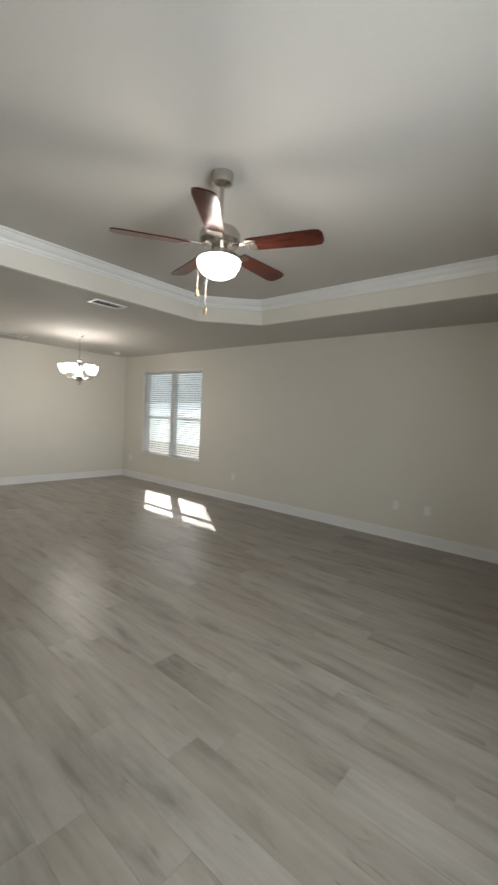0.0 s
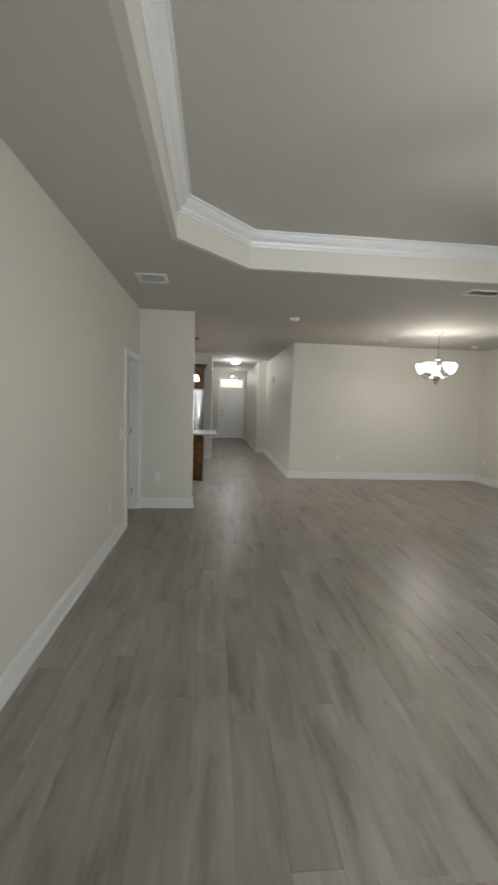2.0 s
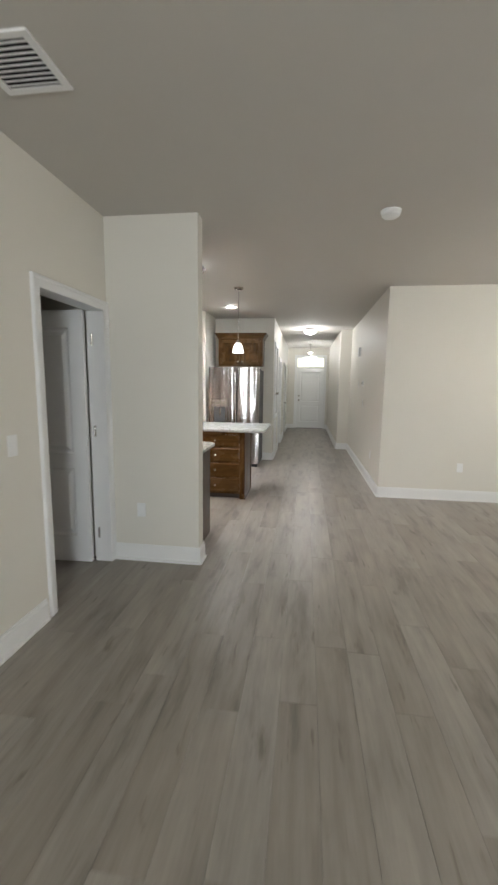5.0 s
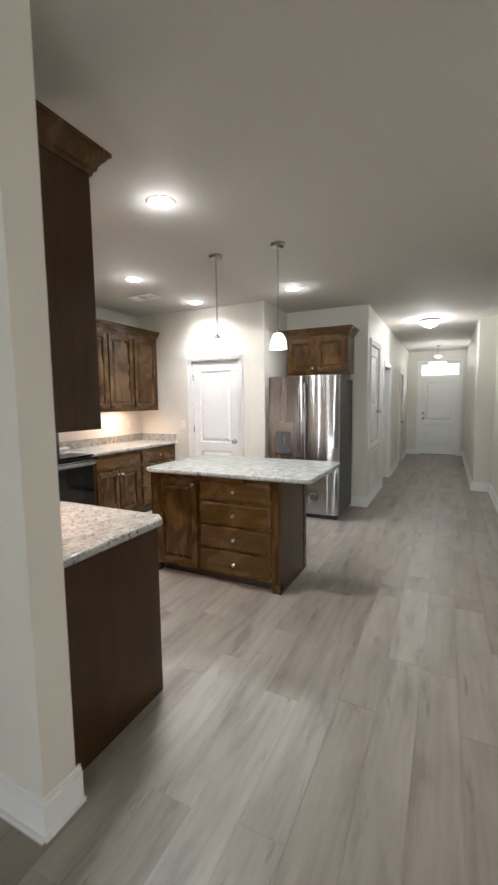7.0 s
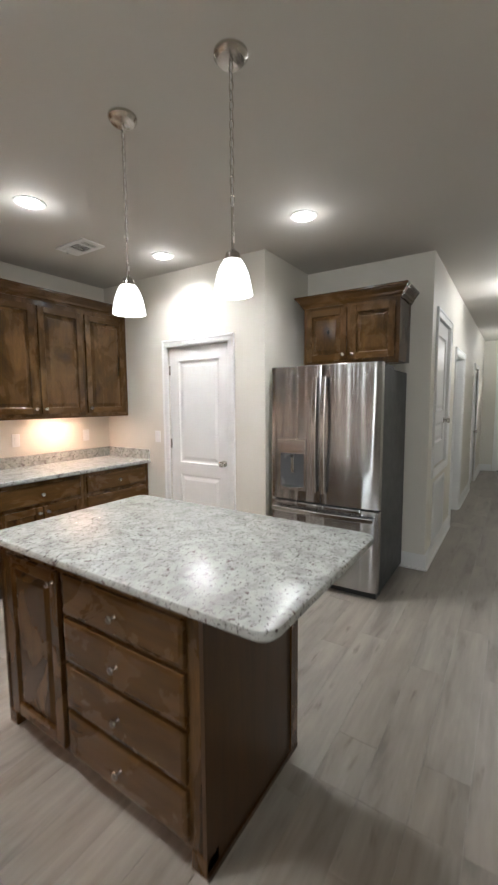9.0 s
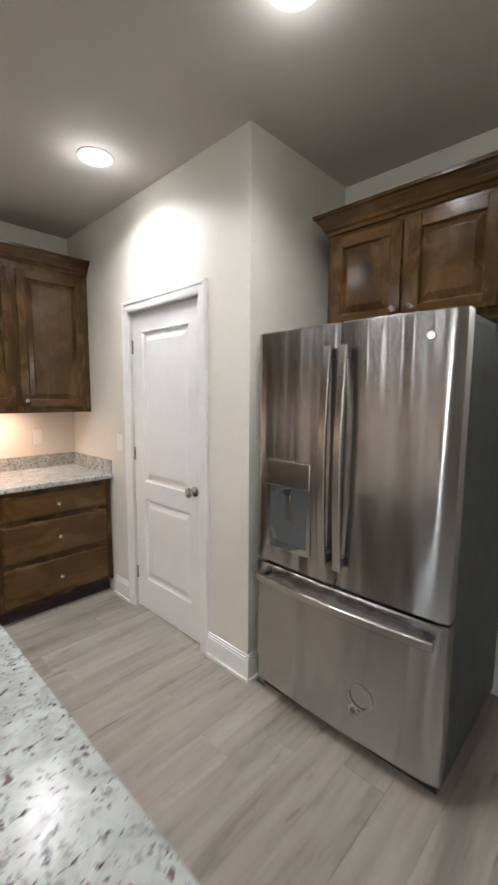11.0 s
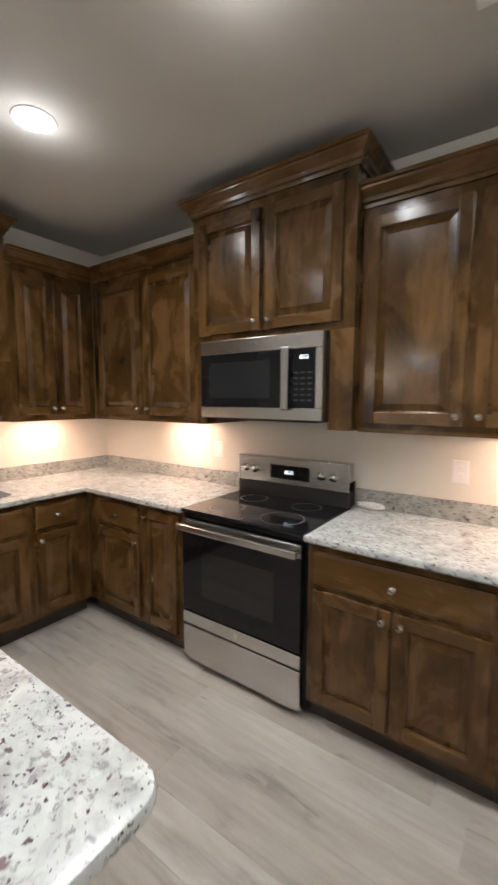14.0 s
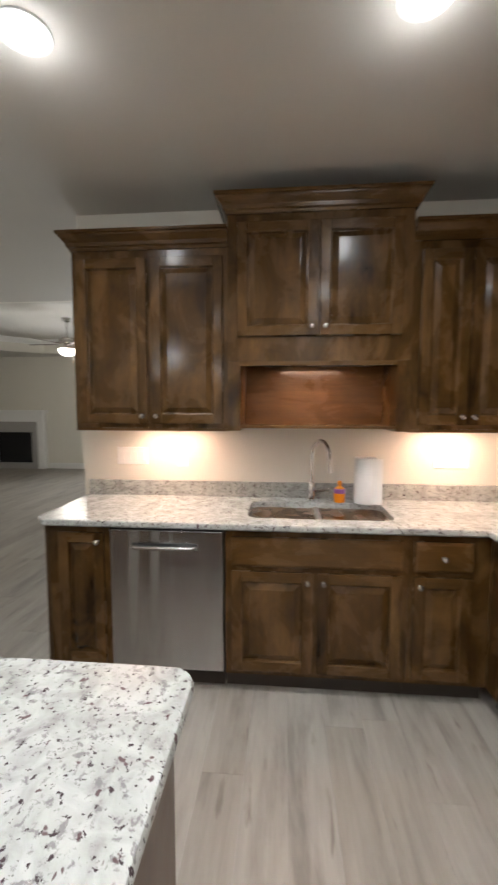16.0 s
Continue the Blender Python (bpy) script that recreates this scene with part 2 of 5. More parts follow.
def offset_outline(pts, d):
    """Moves a closed outline inwards (counter-clockwise) by d."""
    out = []
    n = len(pts)
    for i in range(n):
        p, a, b = Vector(pts[i]), Vector(pts[i - 1]), Vector(pts[(i + 1) % n])
        e1, e2 = (p - a).normalized(), (b - p).normalized()
        n1, n2 = Vector((-e1.y, e1.x)), Vector((-e2.y, e2.x))
        m = n1 + n2
        out.append(p + m * (d / max(0.35, m.dot(n1))))
    return out


def rounded(x0, y0, x1, y1, r, steps=5):
    """A rectangle's outline with round corners, counter-clockwise."""
    out = []
    for cx, cy, a0 in ((x1 - r, y0 + r, -90), (x1 - r, y1 - r, 0), (x0 + r, y1 - r, 90), (x0 + r, y0 + r, 180)):
        for k in range(steps + 1):
            a = radians(a0 + 90 * k / steps)
            out.append((cx + r * math.cos(a), cy + r * math.sin(a)))
    return out


def slab(outline, z0, z1, r=0.0, hole=None):
    """A thick plate with eased edges and, where given, a hole."""
    bm = bmesh.new()
    rings = [[bm.verts.new((p[0], p[1], z)) for p in offset_outline(outline, i)] for i, z in ((r, z0), (0, z0 + r), (0, z1 - r), (r * 0.3, z1 - r * 0.3), (r, z1))]
    n = len(outline)
    for a, b in zip(rings, rings[1:]):
        for k in range(n):
            bm.faces.new((a[k], a[(k + 1) % n], b[(k + 1) % n], b[k]))
    if hole is None:
        bm.faces.new(rings[-1]), bm.faces.new(rings[0][::-1])
    else:
        h1 = [bm.verts.new((p[0], p[1], z1)) for p in hole]
        h0 = [bm.verts.new((p[0], p[1], z0)) for p in hole]
        m = len(hole)
        for k in range(m):
            bm.faces.new((h1[k], h1[(k + 1) % m], h0[(k + 1) % m], h0[k]))
        for ring, inner in ((rings[-1], h1), (rings[0], h0)):
            edges = [bm.edges.get((ring[k], ring[(k + 1) % n])) for k in range(n)] + [bm.edges.get((inner[k], inner[(k + 1) % m])) for k in range(m)]
            bmesh.ops.triangle_fill(bm, edges=edges, use_beauty=True)
    bmesh.ops.recalc_face_normals(bm, faces=bm.faces)
    return bm


def plate(bm, w, h, rings, x=0.0, z=0.0):
    """A panel face of nested rectangles: rings of (inset, y), closed at the last; front looks along -y."""
    loops = []
    for i, y in rings:
        loops.append([bm.verts.new(p) for p in ((x + i, y, z + i), (x + w - i, y, z + i), (x + w - i, y, z + h - i), (x + i, y, z + h - i))])
    for a, b in zip(loops, loops[1:]):
        for k in range(4):
            bm.faces.new((a[k], a[(k + 1) % 4], b[(k + 1) % 4], b[k]))
    bm.faces.new(loops[-1])
    bm.faces.new(loops[0][::-1])
    return bm


def link_mesh(name, bm, mat, smooth=False):
    mesh = bpy.data.meshes.new(name)
    bm.to_mesh(mesh)
    bm.free()
    mesh.materials.append(mat)
    if smooth:
        mesh.shade_smooth()
        mesh.set_sharp_from_angle(angle=radians(38))
    return new(name, mesh)


def part(name, bm, mat, parent, label="", smooth=False):
    ob = link_mesh(name, bm, mat, smooth)
    ob.parent = parent
    return tagged(ob, label)


def thing(name, m, label, category, group="", kind=""):
    ob = new(name)
    ob.empty_display_size = 0.1
    ob.matrix_basis = m
    return tagged(ob, label, category, group, kind)


def solid(name, bm, mat, label, category, group="", kind="", smooth=False):
    return tagged(link_mesh(name, bm, mat, smooth), label, category, group, kind)


def structure(name, bm, mat, label, category):
    return solid(name, bm, mat, label, category, kind="structure")
# ---- the plan ----
CEIL_Z, TRAY_Z = 2.74, 3.04
LEFT_Y, WINDOW_Y, EAST_X, DINING_X = -1.14, 5.48, 1.05, -8.16
PART_E, PART_W, PART_END = -5.735, -5.868, -0.40
RANGE_Y, PANTRY_X, PANTRY_END, FRIDGE_X = -3.39, -9.758, -1.34, -10.58
HALL_L, HALL_R, JOG_X, HALL_R2, FRONT_X = -0.19, 1.45, -12.3, 1.20, -16.8
BASE_H = 0.14
T = 0.13


def wall(name, rects, label="smooth greige painted wall"):
    bm = bmesh.new()
    for r in rects:
        box(bm, *r)
    return structure(name, bm, WALL, label, "wall")


H = CEIL_Z + 0.06
wall("wall_window", [(-8.30, WINDOW_Y, 0, -7.41, WINDOW_Y + 0.16, H), (-5.54, WINDOW_Y, 0, EAST_X, WINDOW_Y + 0.16, H),
                     (-7.41, WINDOW_Y, 0, -5.54, WINDOW_Y + 0.16, 0.62), (-7.41, WINDOW_Y, 2.40, -5.54, WINDOW_Y + 0.16, H)])
wall("wall_dining", [(DINING_X - T, HALL_R + T, 0, DINING_X, WINDOW_Y, H)])
wall("wall_hall_right", [(JOG_X, HALL_R, 0, DINING_X, HALL_R + T, H), (FRONT_X, HALL_R2, 0, JOG_X, HALL_R2 + T, H), (JOG_X - T, HALL_R2 + T, 0, JOG_X, HALL_R, H)])
wall("wall_living_left", [(-4.90, LEFT_Y - T, 0, EAST_X, LEFT_Y, H), (PART_E, LEFT_Y - T, 2.05, -4.90, LEFT_Y, H)])
wall("wall_partition", [(PART_W, RANGE_Y, 0, PART_E, PART_END, H)])
wall("wall_range", [(PANTRY_X, RANGE_Y - T, 0, PART_E, RANGE_Y, H)])
DOOR_P = (-2.45, -1.72)
wall("wall_pantry", [(PANTRY_X - T, RANGE_Y - T, 0, PANTRY_X, DOOR_P[0], H), (PANTRY_X - T, DOOR_P[1], 0, PANTRY_X, PANTRY_END, H),
                     (PANTRY_X - T, DOOR_P[0], 2.04, PANTRY_X, DOOR_P[1], H), (FRIDGE_X, PANTRY_END - T, 0, PANTRY_X - T, PANTRY_END, H)])
wall("wall_fridge", [(FRIDGE_X - T, PANTRY_END - T, 0, FRIDGE_X, HALL_L - T, H)])
D1, D2, D3 = (-11.60, -10.82), (-12.98, -12.16), (-15.35, -14.60)
wall("wall_hall_left", [(D1[1], HALL_L - T, 0, FRIDGE_X, HALL_L, H), (D1[0], HALL_L - T, 2.26, D1[1], HALL_L, H), (D1[0], HALL_L - T, 0, D1[1], HALL_L, 0.86),
                        (D2[1], HALL_L - T, 0, D1[0], HALL_L, H), (D2[0], HALL_L - T, 2.06, D2[1], HALL_L, H),
                        (D3[1], HALL_L - T, 0, D2[0], HALL_L, H), (D3[0], HALL_L - T, 2.06, D3[1], HALL_L, H), (FRONT_X, HALL_L - T, 0, D3[0], HALL_L, H)])
FD = (0.12, 1.05)
wall("wall_front", [(FRONT_X - T, HALL_L - T, 0, FRONT_X, FD[0], H), (FRONT_X - T, FD[1], 0, FRONT_X, HALL_R2 + T, H), (FRONT_X - T, FD[0], 2.42, FRONT_X, FD[1], H)])
# opening for an assumed window; this stretch of wall is unseen
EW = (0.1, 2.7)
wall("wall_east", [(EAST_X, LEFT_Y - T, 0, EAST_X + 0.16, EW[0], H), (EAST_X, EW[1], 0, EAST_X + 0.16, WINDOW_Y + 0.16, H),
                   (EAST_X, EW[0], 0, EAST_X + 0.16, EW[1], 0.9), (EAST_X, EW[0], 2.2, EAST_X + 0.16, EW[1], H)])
# closing rooms behind the open doorways
wall("wall_bedroom", [(-6.9, -4.4, 0, -3.4, -4.3, H), (-3.5, -4.3, 0, -3.4, LEFT_Y - T, H), (-6.0, -4.3, 0, -5.96, RANGE_Y - T, H)], "plain wall of the room behind the door")
wall("wall_side_room", [(-14.2, -2.4, 0, FRIDGE_X, -2.3, H), (-14.3, -2.4, 0, -14.2, HALL_L - T, H), (FRIDGE_X - T - 0.1, -2.3, 0, FRIDGE_X - T, PANTRY_END - T, H)], "plain wall of the side room")

# ceiling with its octagonal tray
TX0, TX1, TY0, TY1, CH = -3.81, 0.49, -0.41, 4.35, 0.59
OCT = [(TX0 + CH, TY0), (TX1 - CH, TY0), (TX1, TY0 + CH), (TX1, TY1 - CH), (TX1 - CH, TY1), (TX0 + CH, TY1), (TX0, TY1 - CH), (TX0, TY0 + CH)]
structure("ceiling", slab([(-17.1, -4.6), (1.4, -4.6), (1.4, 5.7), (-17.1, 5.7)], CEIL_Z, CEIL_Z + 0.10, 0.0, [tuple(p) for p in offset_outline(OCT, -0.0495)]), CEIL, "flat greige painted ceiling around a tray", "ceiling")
bm = bmesh.new()
lo = [bm.verts.new((x, y, CEIL_Z - 0.0005)) for x, y in OCT]
hi = [bm.verts.new((x, y, TRAY_Z)) for x, y in OCT]
olo = [bm.verts.new((p.x, p.y, CEIL_Z - 0.0005)) for p in offset_outline(OCT, -0.05)]
ohi = [bm.verts.new((p.x, p.y, TRAY_Z)) for p in offset_outline(OCT, -0.05)]
for a, b in ((lo, hi), (hi, ohi), (ohi, olo), (olo, lo)):
    for k in range(8):
        bm.faces.new((a[k], a[(k + 1) % 8], b[(k + 1) % 8], b[k]))
bmesh.ops.recalc_face_normals(bm, faces=bm.faces)
structure("tray_side", bm, WALL, "greige vertical sides of the octagonal tray", "ceiling")
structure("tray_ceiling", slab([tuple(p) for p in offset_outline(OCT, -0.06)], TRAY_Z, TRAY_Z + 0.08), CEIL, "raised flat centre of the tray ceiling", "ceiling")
bm = bmesh.new()
rings = [[bm.verts.new((p.x, p.y, z)) for p in offset_outline(OCT, i)] for i, z in
         ((0.001, 2.925), (0.012, 2.925), (0.016, 2.938), (0.026, 2.945), (0.032, 2.965), (0.06, 2.985), (0.078, 3.008), (0.082, 3.02), (0.098, 3.024), (0.10, 3.039), (0.001, 3.039))]
for a, b in zip(rings, rings[1:]):
    for k in range(8):
        bm.faces.new((a[k], a[(k + 1) % 8], b[(k + 1) % 8], b[k]))
bmesh.ops.recalc_face_normals(bm, faces=bm.faces)
structure("trim_tray_crown", bm, TRIM, "white crown moulding round the tray", "moulding")


def baseboard(name, runs):
    """Runs along x ('x', x0, x1, y, side) or along y ('y', y0, y1, x, side); side is the way out from the wall."""
    bm = bmesh.new()
    for axis, a, b, at, side in runs:
        for d, z0, z1 in ((0.016, 0, 0.115), (0.012, 0.115, 0.128), (0.007, 0.128, BASE_H), (0.028, 0, 0.018)):
            if axis == "x":
                box(bm, a, at, z0, b, at + side * d, z1)
            else:
                box(bm, at, a, z0, at + side * d, b, z1)
    return structure(name, bm, TRIM, "white moulded baseboard with shoe moulding", "baseboard")


e = 0.0165
baseboard("baseboard_living", [("x", -4.80, EAST_X, LEFT_Y, 1), ("y", LEFT_Y + 0.02, PART_END + e, PART_E, 1), ("x", PART_W - e, PART_E + e, PART_END, 1),
                               ("x", DINING_X, EAST_X, WINDOW_Y, -1), ("y", HALL_R - e, WINDOW_Y, DINING_X, 1), ("y", LEFT_Y, 4.05, EAST_X, -1)])
baseboard("baseboard_hall", [("x", JOG_X, DINING_X + e, HALL_R, -1), ("y", HALL_R2 - e, HALL_R, JOG_X, 1), ("x", FRONT_X, JOG_X + e, HALL_R2, -1),
                             ("x", D2[1] + 0.08, FRIDGE_X + e, HALL_L, 1), ("x", D3[1] + 0.08, D2[0] - 0.08, HALL_L, 1), ("x", FRONT_X, D3[0] - 0.08, HALL_L, 1),
                             ("y", PANTRY_END, HALL_L + e, FRIDGE_X, 1), ("y", HALL_L, FD[0] - 0.08, FRONT_X, 1), ("y", FD[1] + 0.08, HALL_R2, FRONT_X, 1)])
baseboard("baseboard_pantry", [("y", -2.735, DOOR_P[0] - 0.07, PANTRY_X, 1), ("y", DOOR_P[1] + 0.07, PANTRY_END + e, PANTRY_X, 1), ("x", FRIDGE_X, PANTRY_X + e, PANTRY_END, 1)])


# ---- doors, built in a frame where the wall's face is y = 0 and the viewer stands at -y ----
def casing(bm, w, h, cw=0.07, z0=0.0, sill=False):
    """Moulded trim round an opening, mitred at the corners."""
    rings = []
    for o, y in ((0.0, 0.0005), (0.0, -0.011), (0.010, -0.015), (0.046, -0.017), (0.052, -0.022), (cw - 0.004, -0.022), (cw, -0.018), (cw, 0.0005)):
        low = z0 - o if sill else z0
        rings.append([bm.verts.new(p) for p in ((-o, y, low), (-o, y, h + o), (w + o, y, h + o), (w + o, y, low))])
    for a, b in zip(rings, rings[1:]):
        for k in range(4 if sill else 3):
            bm.faces.new((a[k], a[(k + 1) % 4], b[(k + 1) % 4], b[k]))
    bmesh.ops.recalc_face_normals(bm, faces=bm.faces)
    return bm


def two_panel_slab(w, h, t=0.038, split=0.42):
    bm = bmesh.new()
    deep = 0.017
    box(bm, 0, -t + deep, 0, w, 0, h)
    st, rail = 0.115, 0.12
    zs = [(0.22, h * split - rail / 2), (h * split + rail / 2, h - 0.13)]
    box(bm, 0, -t, 0, st, -t + deep - 0.0005, h), box(bm, w - st, -t, 0, w, -t + deep - 0.0005, h)
    for a, b in ((0, zs[0][0]), (zs[0][1], zs[1][0]), (zs[1][1], h)):
        box(bm, st, -t, a, w - st, -t + deep - 0.0005, b)
    for a, b in zs:
        plate(bm, w - 2 * st, b - a, [(0, -t + deep - 0.0002), (0, -t + 0.001), (0.005, -t + 0.010), (0.014, -t + 0.0145), (0.026, -t + 0.0145), (0.055, -t + 0.004), (0.06, -t + 0.0035)], st, a)
    return bm


def knob_round(bm, x, y, z):
    lathe(bm, [(0.031, y), (0.031, y - 0.006), (0.013, y - 0.010), (0.011, y - 0.026), (0.024, y - 0.034), (0.029, y - 0.046), (0.027, y - 0.058), (0.016, y - 0.064)], (x, 0, z), 20, "y")
    return bm


def hinge(bm, x, y, z):
    tube(bm, [(x, y, z - 0.045), (x, y, z + 0.045)], 0.007, 8)
    box(bm, x - 0.012, y, z - 0.044, x + 0.014, y + 0.004, z + 0.044)
    return bm


def room_door(name, m, w, h, label, knob_side=1, z0=0.0, inset=0.02, sill=False, swing=0.0, split=0.42, both=False):
    """A panelled door leaf in its jamb and casing."""
    d = thing(name, m, label, "door", kind="structure")
    jamb = bmesh.new()
    box(jamb, -0.018, -0.0015, z0, 0, T + 0.001, h + 0.018), box(jamb, w, -0.0015, z0, w + 0.018, T + 0.001, h + 0.018), box(jamb, 0, -0.0015, h, w, T + 0.001, h + 0.018)
    part("jamb", jamb, TRIM, d)
    part("casing", casing(bmesh.new(), w, h, z0=z0, sill=sill), TRIM, d)
    leaf = part("leaf", two_panel_slab(w - 0.006, h - z0 - 0.012, split=split), TRIM, d, "white two-panel door leaf")
    hx = 0.003 if knob_side > 0 else w - 0.003
    leaf.matrix_basis = pose(0.003, inset + 0.035, z0 + 0.008)
    if swing:
        leaf.matrix_basis = pose(w - 0.012, T + 0.012, 0.008, 0, 0, swing) @ pose(-(w - 0.006), 0, 0)
    kx = w - 0.07 if knob_side > 0 else 0.07
    k = part("knob", knob_round(bmesh.new(), kx, 0.0, 0.42 if z0 else 0.93), NICKEL, leaf, "satin nickel knob", True)
    k.matrix_basis = pose(-0.003, -0.035, 0)
    for z in (z0 + 0.25, (z0 + h) / 2 + 0.08, h - 0.22):
        if not swing:
            part("hinge", hinge(bmesh.new(), hx - 0.004 * knob_side, inset - 0.004, z), NICKEL, d, "satin nickel hinge", True)
        else:
            part("hinge", hinge(bmesh.new(), w - 0.004, T - 0.04, z), NICKEL, d, "satin nickel hinge", True)
    return d


room_door("door_1", pose(PANTRY_X, DOOR_P[0], 0, 0, 0, 90), DOOR_P[1] - DOOR_P[0], 2.035, "closed white two-panel pantry door with satin nickel knob")
room_door("door_2", pose(-4.90, LEFT_Y, 0, 0, 0, 180), 0.76, 2.035,
          "white bedroom door standing slightly open in its casing", knob_side=-1, swing=-87)
room_door("door_3", pose(D1[1], HALL_L, 0, 0, 0, 180), D1[1] - D1[0], 2.25, "closed white utility closet door above a grille", z0=0.87, sill=True, split=0.34)
room_door("door_4", pose(D3[1], HALL_L, 0, 0, 0, 180), D3[1] - D3[0], 2.05, "closed white hallway door with dark knob")
d = thing("doorway", pose(D2[1], HALL_L, 0, 0, 0, 180), "white cased open doorway off the hall", "doorway", kind="structure")
jb = bmesh.new()
w2 = D2[1] - D2[0]
box(jb, -0.002, -0.0015, 0, 0.016, T + 0.001, 2.06), box(jb, w2 - 0.016, -0.0015, 0, w2 + 0.002, T + 0.001, 2.06), box(jb, 0.016, -0.0015, 2.042, w2 - 0.016, T + 0.001, 2.062)
part("jamb", jb, TRIM, d)
part("casing", casing(bmesh.new(), w2, 2.05), TRIM, d)

# return-air grille under the utility door
g = thing("return_air_grille", pose(D1[1] - 0.06, HALL_L, 0.12, 0, 0, 180), "white louvred return-air grille low in wall", "air grille")
gw, gh = 0.66, 0.62
fb = bmesh.new()
box(fb, 0, -0.012, 0, gw, -0.001, 0.03, 0.002), box(fb, 0, -0.012, gh - 0.03, gw, -0.001, gh, 0.002), box(fb, 0, -0.012, 0.03, 0.03, -0.001, gh - 0.03), box(fb, gw - 0.03, -0.012, 0.03, gw, -0.001, gh - 0.03)
part("frame", fb, TRIM, g)
# grey sheet paints the shade of the recess behind the bars
part("backing", boxed(0.03, -0.003, 0.03, gw - 0.03, -0.0012, gh - 0.03), plain("grille_shade_grey", (0.16, 0.16, 0.16), 0.9), g)
for k in range(10):
    sx = 0.05 + k * (gw - 0.1) / 9
    part("slat", boxed(sx - 0.016, -0.010, 0.03, sx + 0.016, -0.004, gh - 0.03), TRIM, g)

# front door with its transom light
fd = thing("door_front", pose(FRONT_X, FD[0], 0, 0, 0, 90), "white panelled front door under a bright glass transom", "door", kind="structure")
fw = FD[1] - FD[0]
fr = bmesh.new()
box(fr, 0, -0.001, 0, 0.02, T, 2.42), box(fr, fw - 0.02, -0.001, 0, fw, T, 2.42), box(fr, 0.02, -0.001, 2.40, fw - 0.02, T, 2.42), box(fr, 0.02, -0.001, 2.05, fw - 0.02, T, 2.10)
part("jamb", fr, TRIM, fd)
part("casing", casing(bmesh.new(), fw, 2.42), TRIM, fd)
lf = part("leaf", two_panel_slab(fw - 0.046, 2.03, 0.045), TRIM, fd, "white panelled leaf")
lf.matrix_basis = pose(0.023, 0.05, 0.015)
part("knob", knob_round(knob_round(bmesh.new(), 0.07, -0.0, 0.95), 0.07, -0.0, 1.10), NICKEL, lf, "nickel knob and deadbolt", True).matrix_basis = pose(0, -0.045, 0)
tg = part("transom_pane", boxed(0.02, 0.05, 2.10, fw - 0.02, 0.056, 2.40), GLASS, fd, "clear transom glass")
tg.visible_shadow = False
part("threshold", boxed(0.02, 0.0, 0.001, fw - 0.02, 0.10, 0.014), BLACK, fd, "dark threshold")

# ---- the dining window ----
WX0, WX1, WZ0, WZ1 = -7.41, -5.54, 0.62, 2.40
win = thing("window_1", pose(WX0, WINDOW_Y, WZ0), "white twin window behind lowered blinds", "window", kind="structure")
ww, wh = WX1 - WX0, WZ1 - WZ0
bm = bmesh.new()
for a in ((0, 0.07, 0, 0.05, 0.15, wh), (ww - 0.05, 0.07, 0, ww, 0.15, wh), (0.05, 0.07, 0, ww - 0.05, 0.15, 0.05), (0.05, 0.07, wh - 0.05, ww - 0.05, 0.15, wh),
          (ww / 2 - 0.06, 0.065, 0.05, ww / 2 + 0.06, 0.15, wh - 0.05)):
    box(bm, *a)
part("window_frame", bm, TRIM, win)
bm = bmesh.new()
for a, b in ((0.05, ww / 2 - 0.06), (ww / 2 + 0.06, ww - 0.05)):
    box(bm, a, 0.09, 0.77, b, 0.125, 0.83)
part("meeting_rail", bm, TRIM, win)
for a, b in ((0.05, ww / 2 - 0.06), (ww / 2 + 0.06, ww - 0.05)):
    p = part("pane", boxed(a, 0.105, 0.05, b, 0.109, wh - 0.05), GLASS, win)
    p.visible_shadow = False
part("window_sill", boxed(-0.02, -0.03, -0.025, ww + 0.02, 0.07, 0.0, bev=0.004), TRIM, win)
bm = bmesh.new()
for a in ((-0.001, 0, 0, 0.008, 0.07, wh), (ww - 0.008, 0, 0, ww + 0.001, 0.07, wh), (0, 0, wh - 0.008, ww, 0.07, wh + 0.001)):
    box(bm, *a)
part("reveal", bm, TRIM, win)

bl = thing("window_blind", pose(WX0 + 0.012, WINDOW_Y + 0.035, WZ0 + 0.005), "lowered white horizontal blind with open slats", "blind")
bw = ww - 0.024
part("headrail", boxed(0, -0.03, wh - 0.07, bw, 0.025, wh - 0.015, bev=0.004), BLIND, bl)
part("bottom_rail", boxed(0, -0.025, 0.004, bw, 0.025, 0.022, bev=0.004), BLIND, bl)
N_SLAT = 38
for k in range(N_SLAT):
    sl = part("slat", boxed(0.003, -0.024, -0.0012, bw - 0.003, 0.024, 0.0012), BLIND, bl) if k == 0 else None
    if k == 0:
        first = sl.data
    else:
        sl = new("slat", first)
        sl.parent = bl
    sl.matrix_basis = pose(0, 0, 0.045 + k * (wh - 0.13) / (N_SLAT - 1), 34 if k < 24 else 52)
for x in (0.25, bw / 2, bw - 0.25):
    part("ladder_cord", boxed(x - 0.001, -0.027, 0.02, x + 0.001, -0.025, wh - 0.07), BLIND, bl)

# assumed window in the unseen wall behind the viewer, added to light the living room
we = thing("window_2", pose(EAST_X, EW[1], 0.9, 0, 0, -90), "assumed white triple window in the unseen east wall", "window", kind="structure")
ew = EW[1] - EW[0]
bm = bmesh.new()
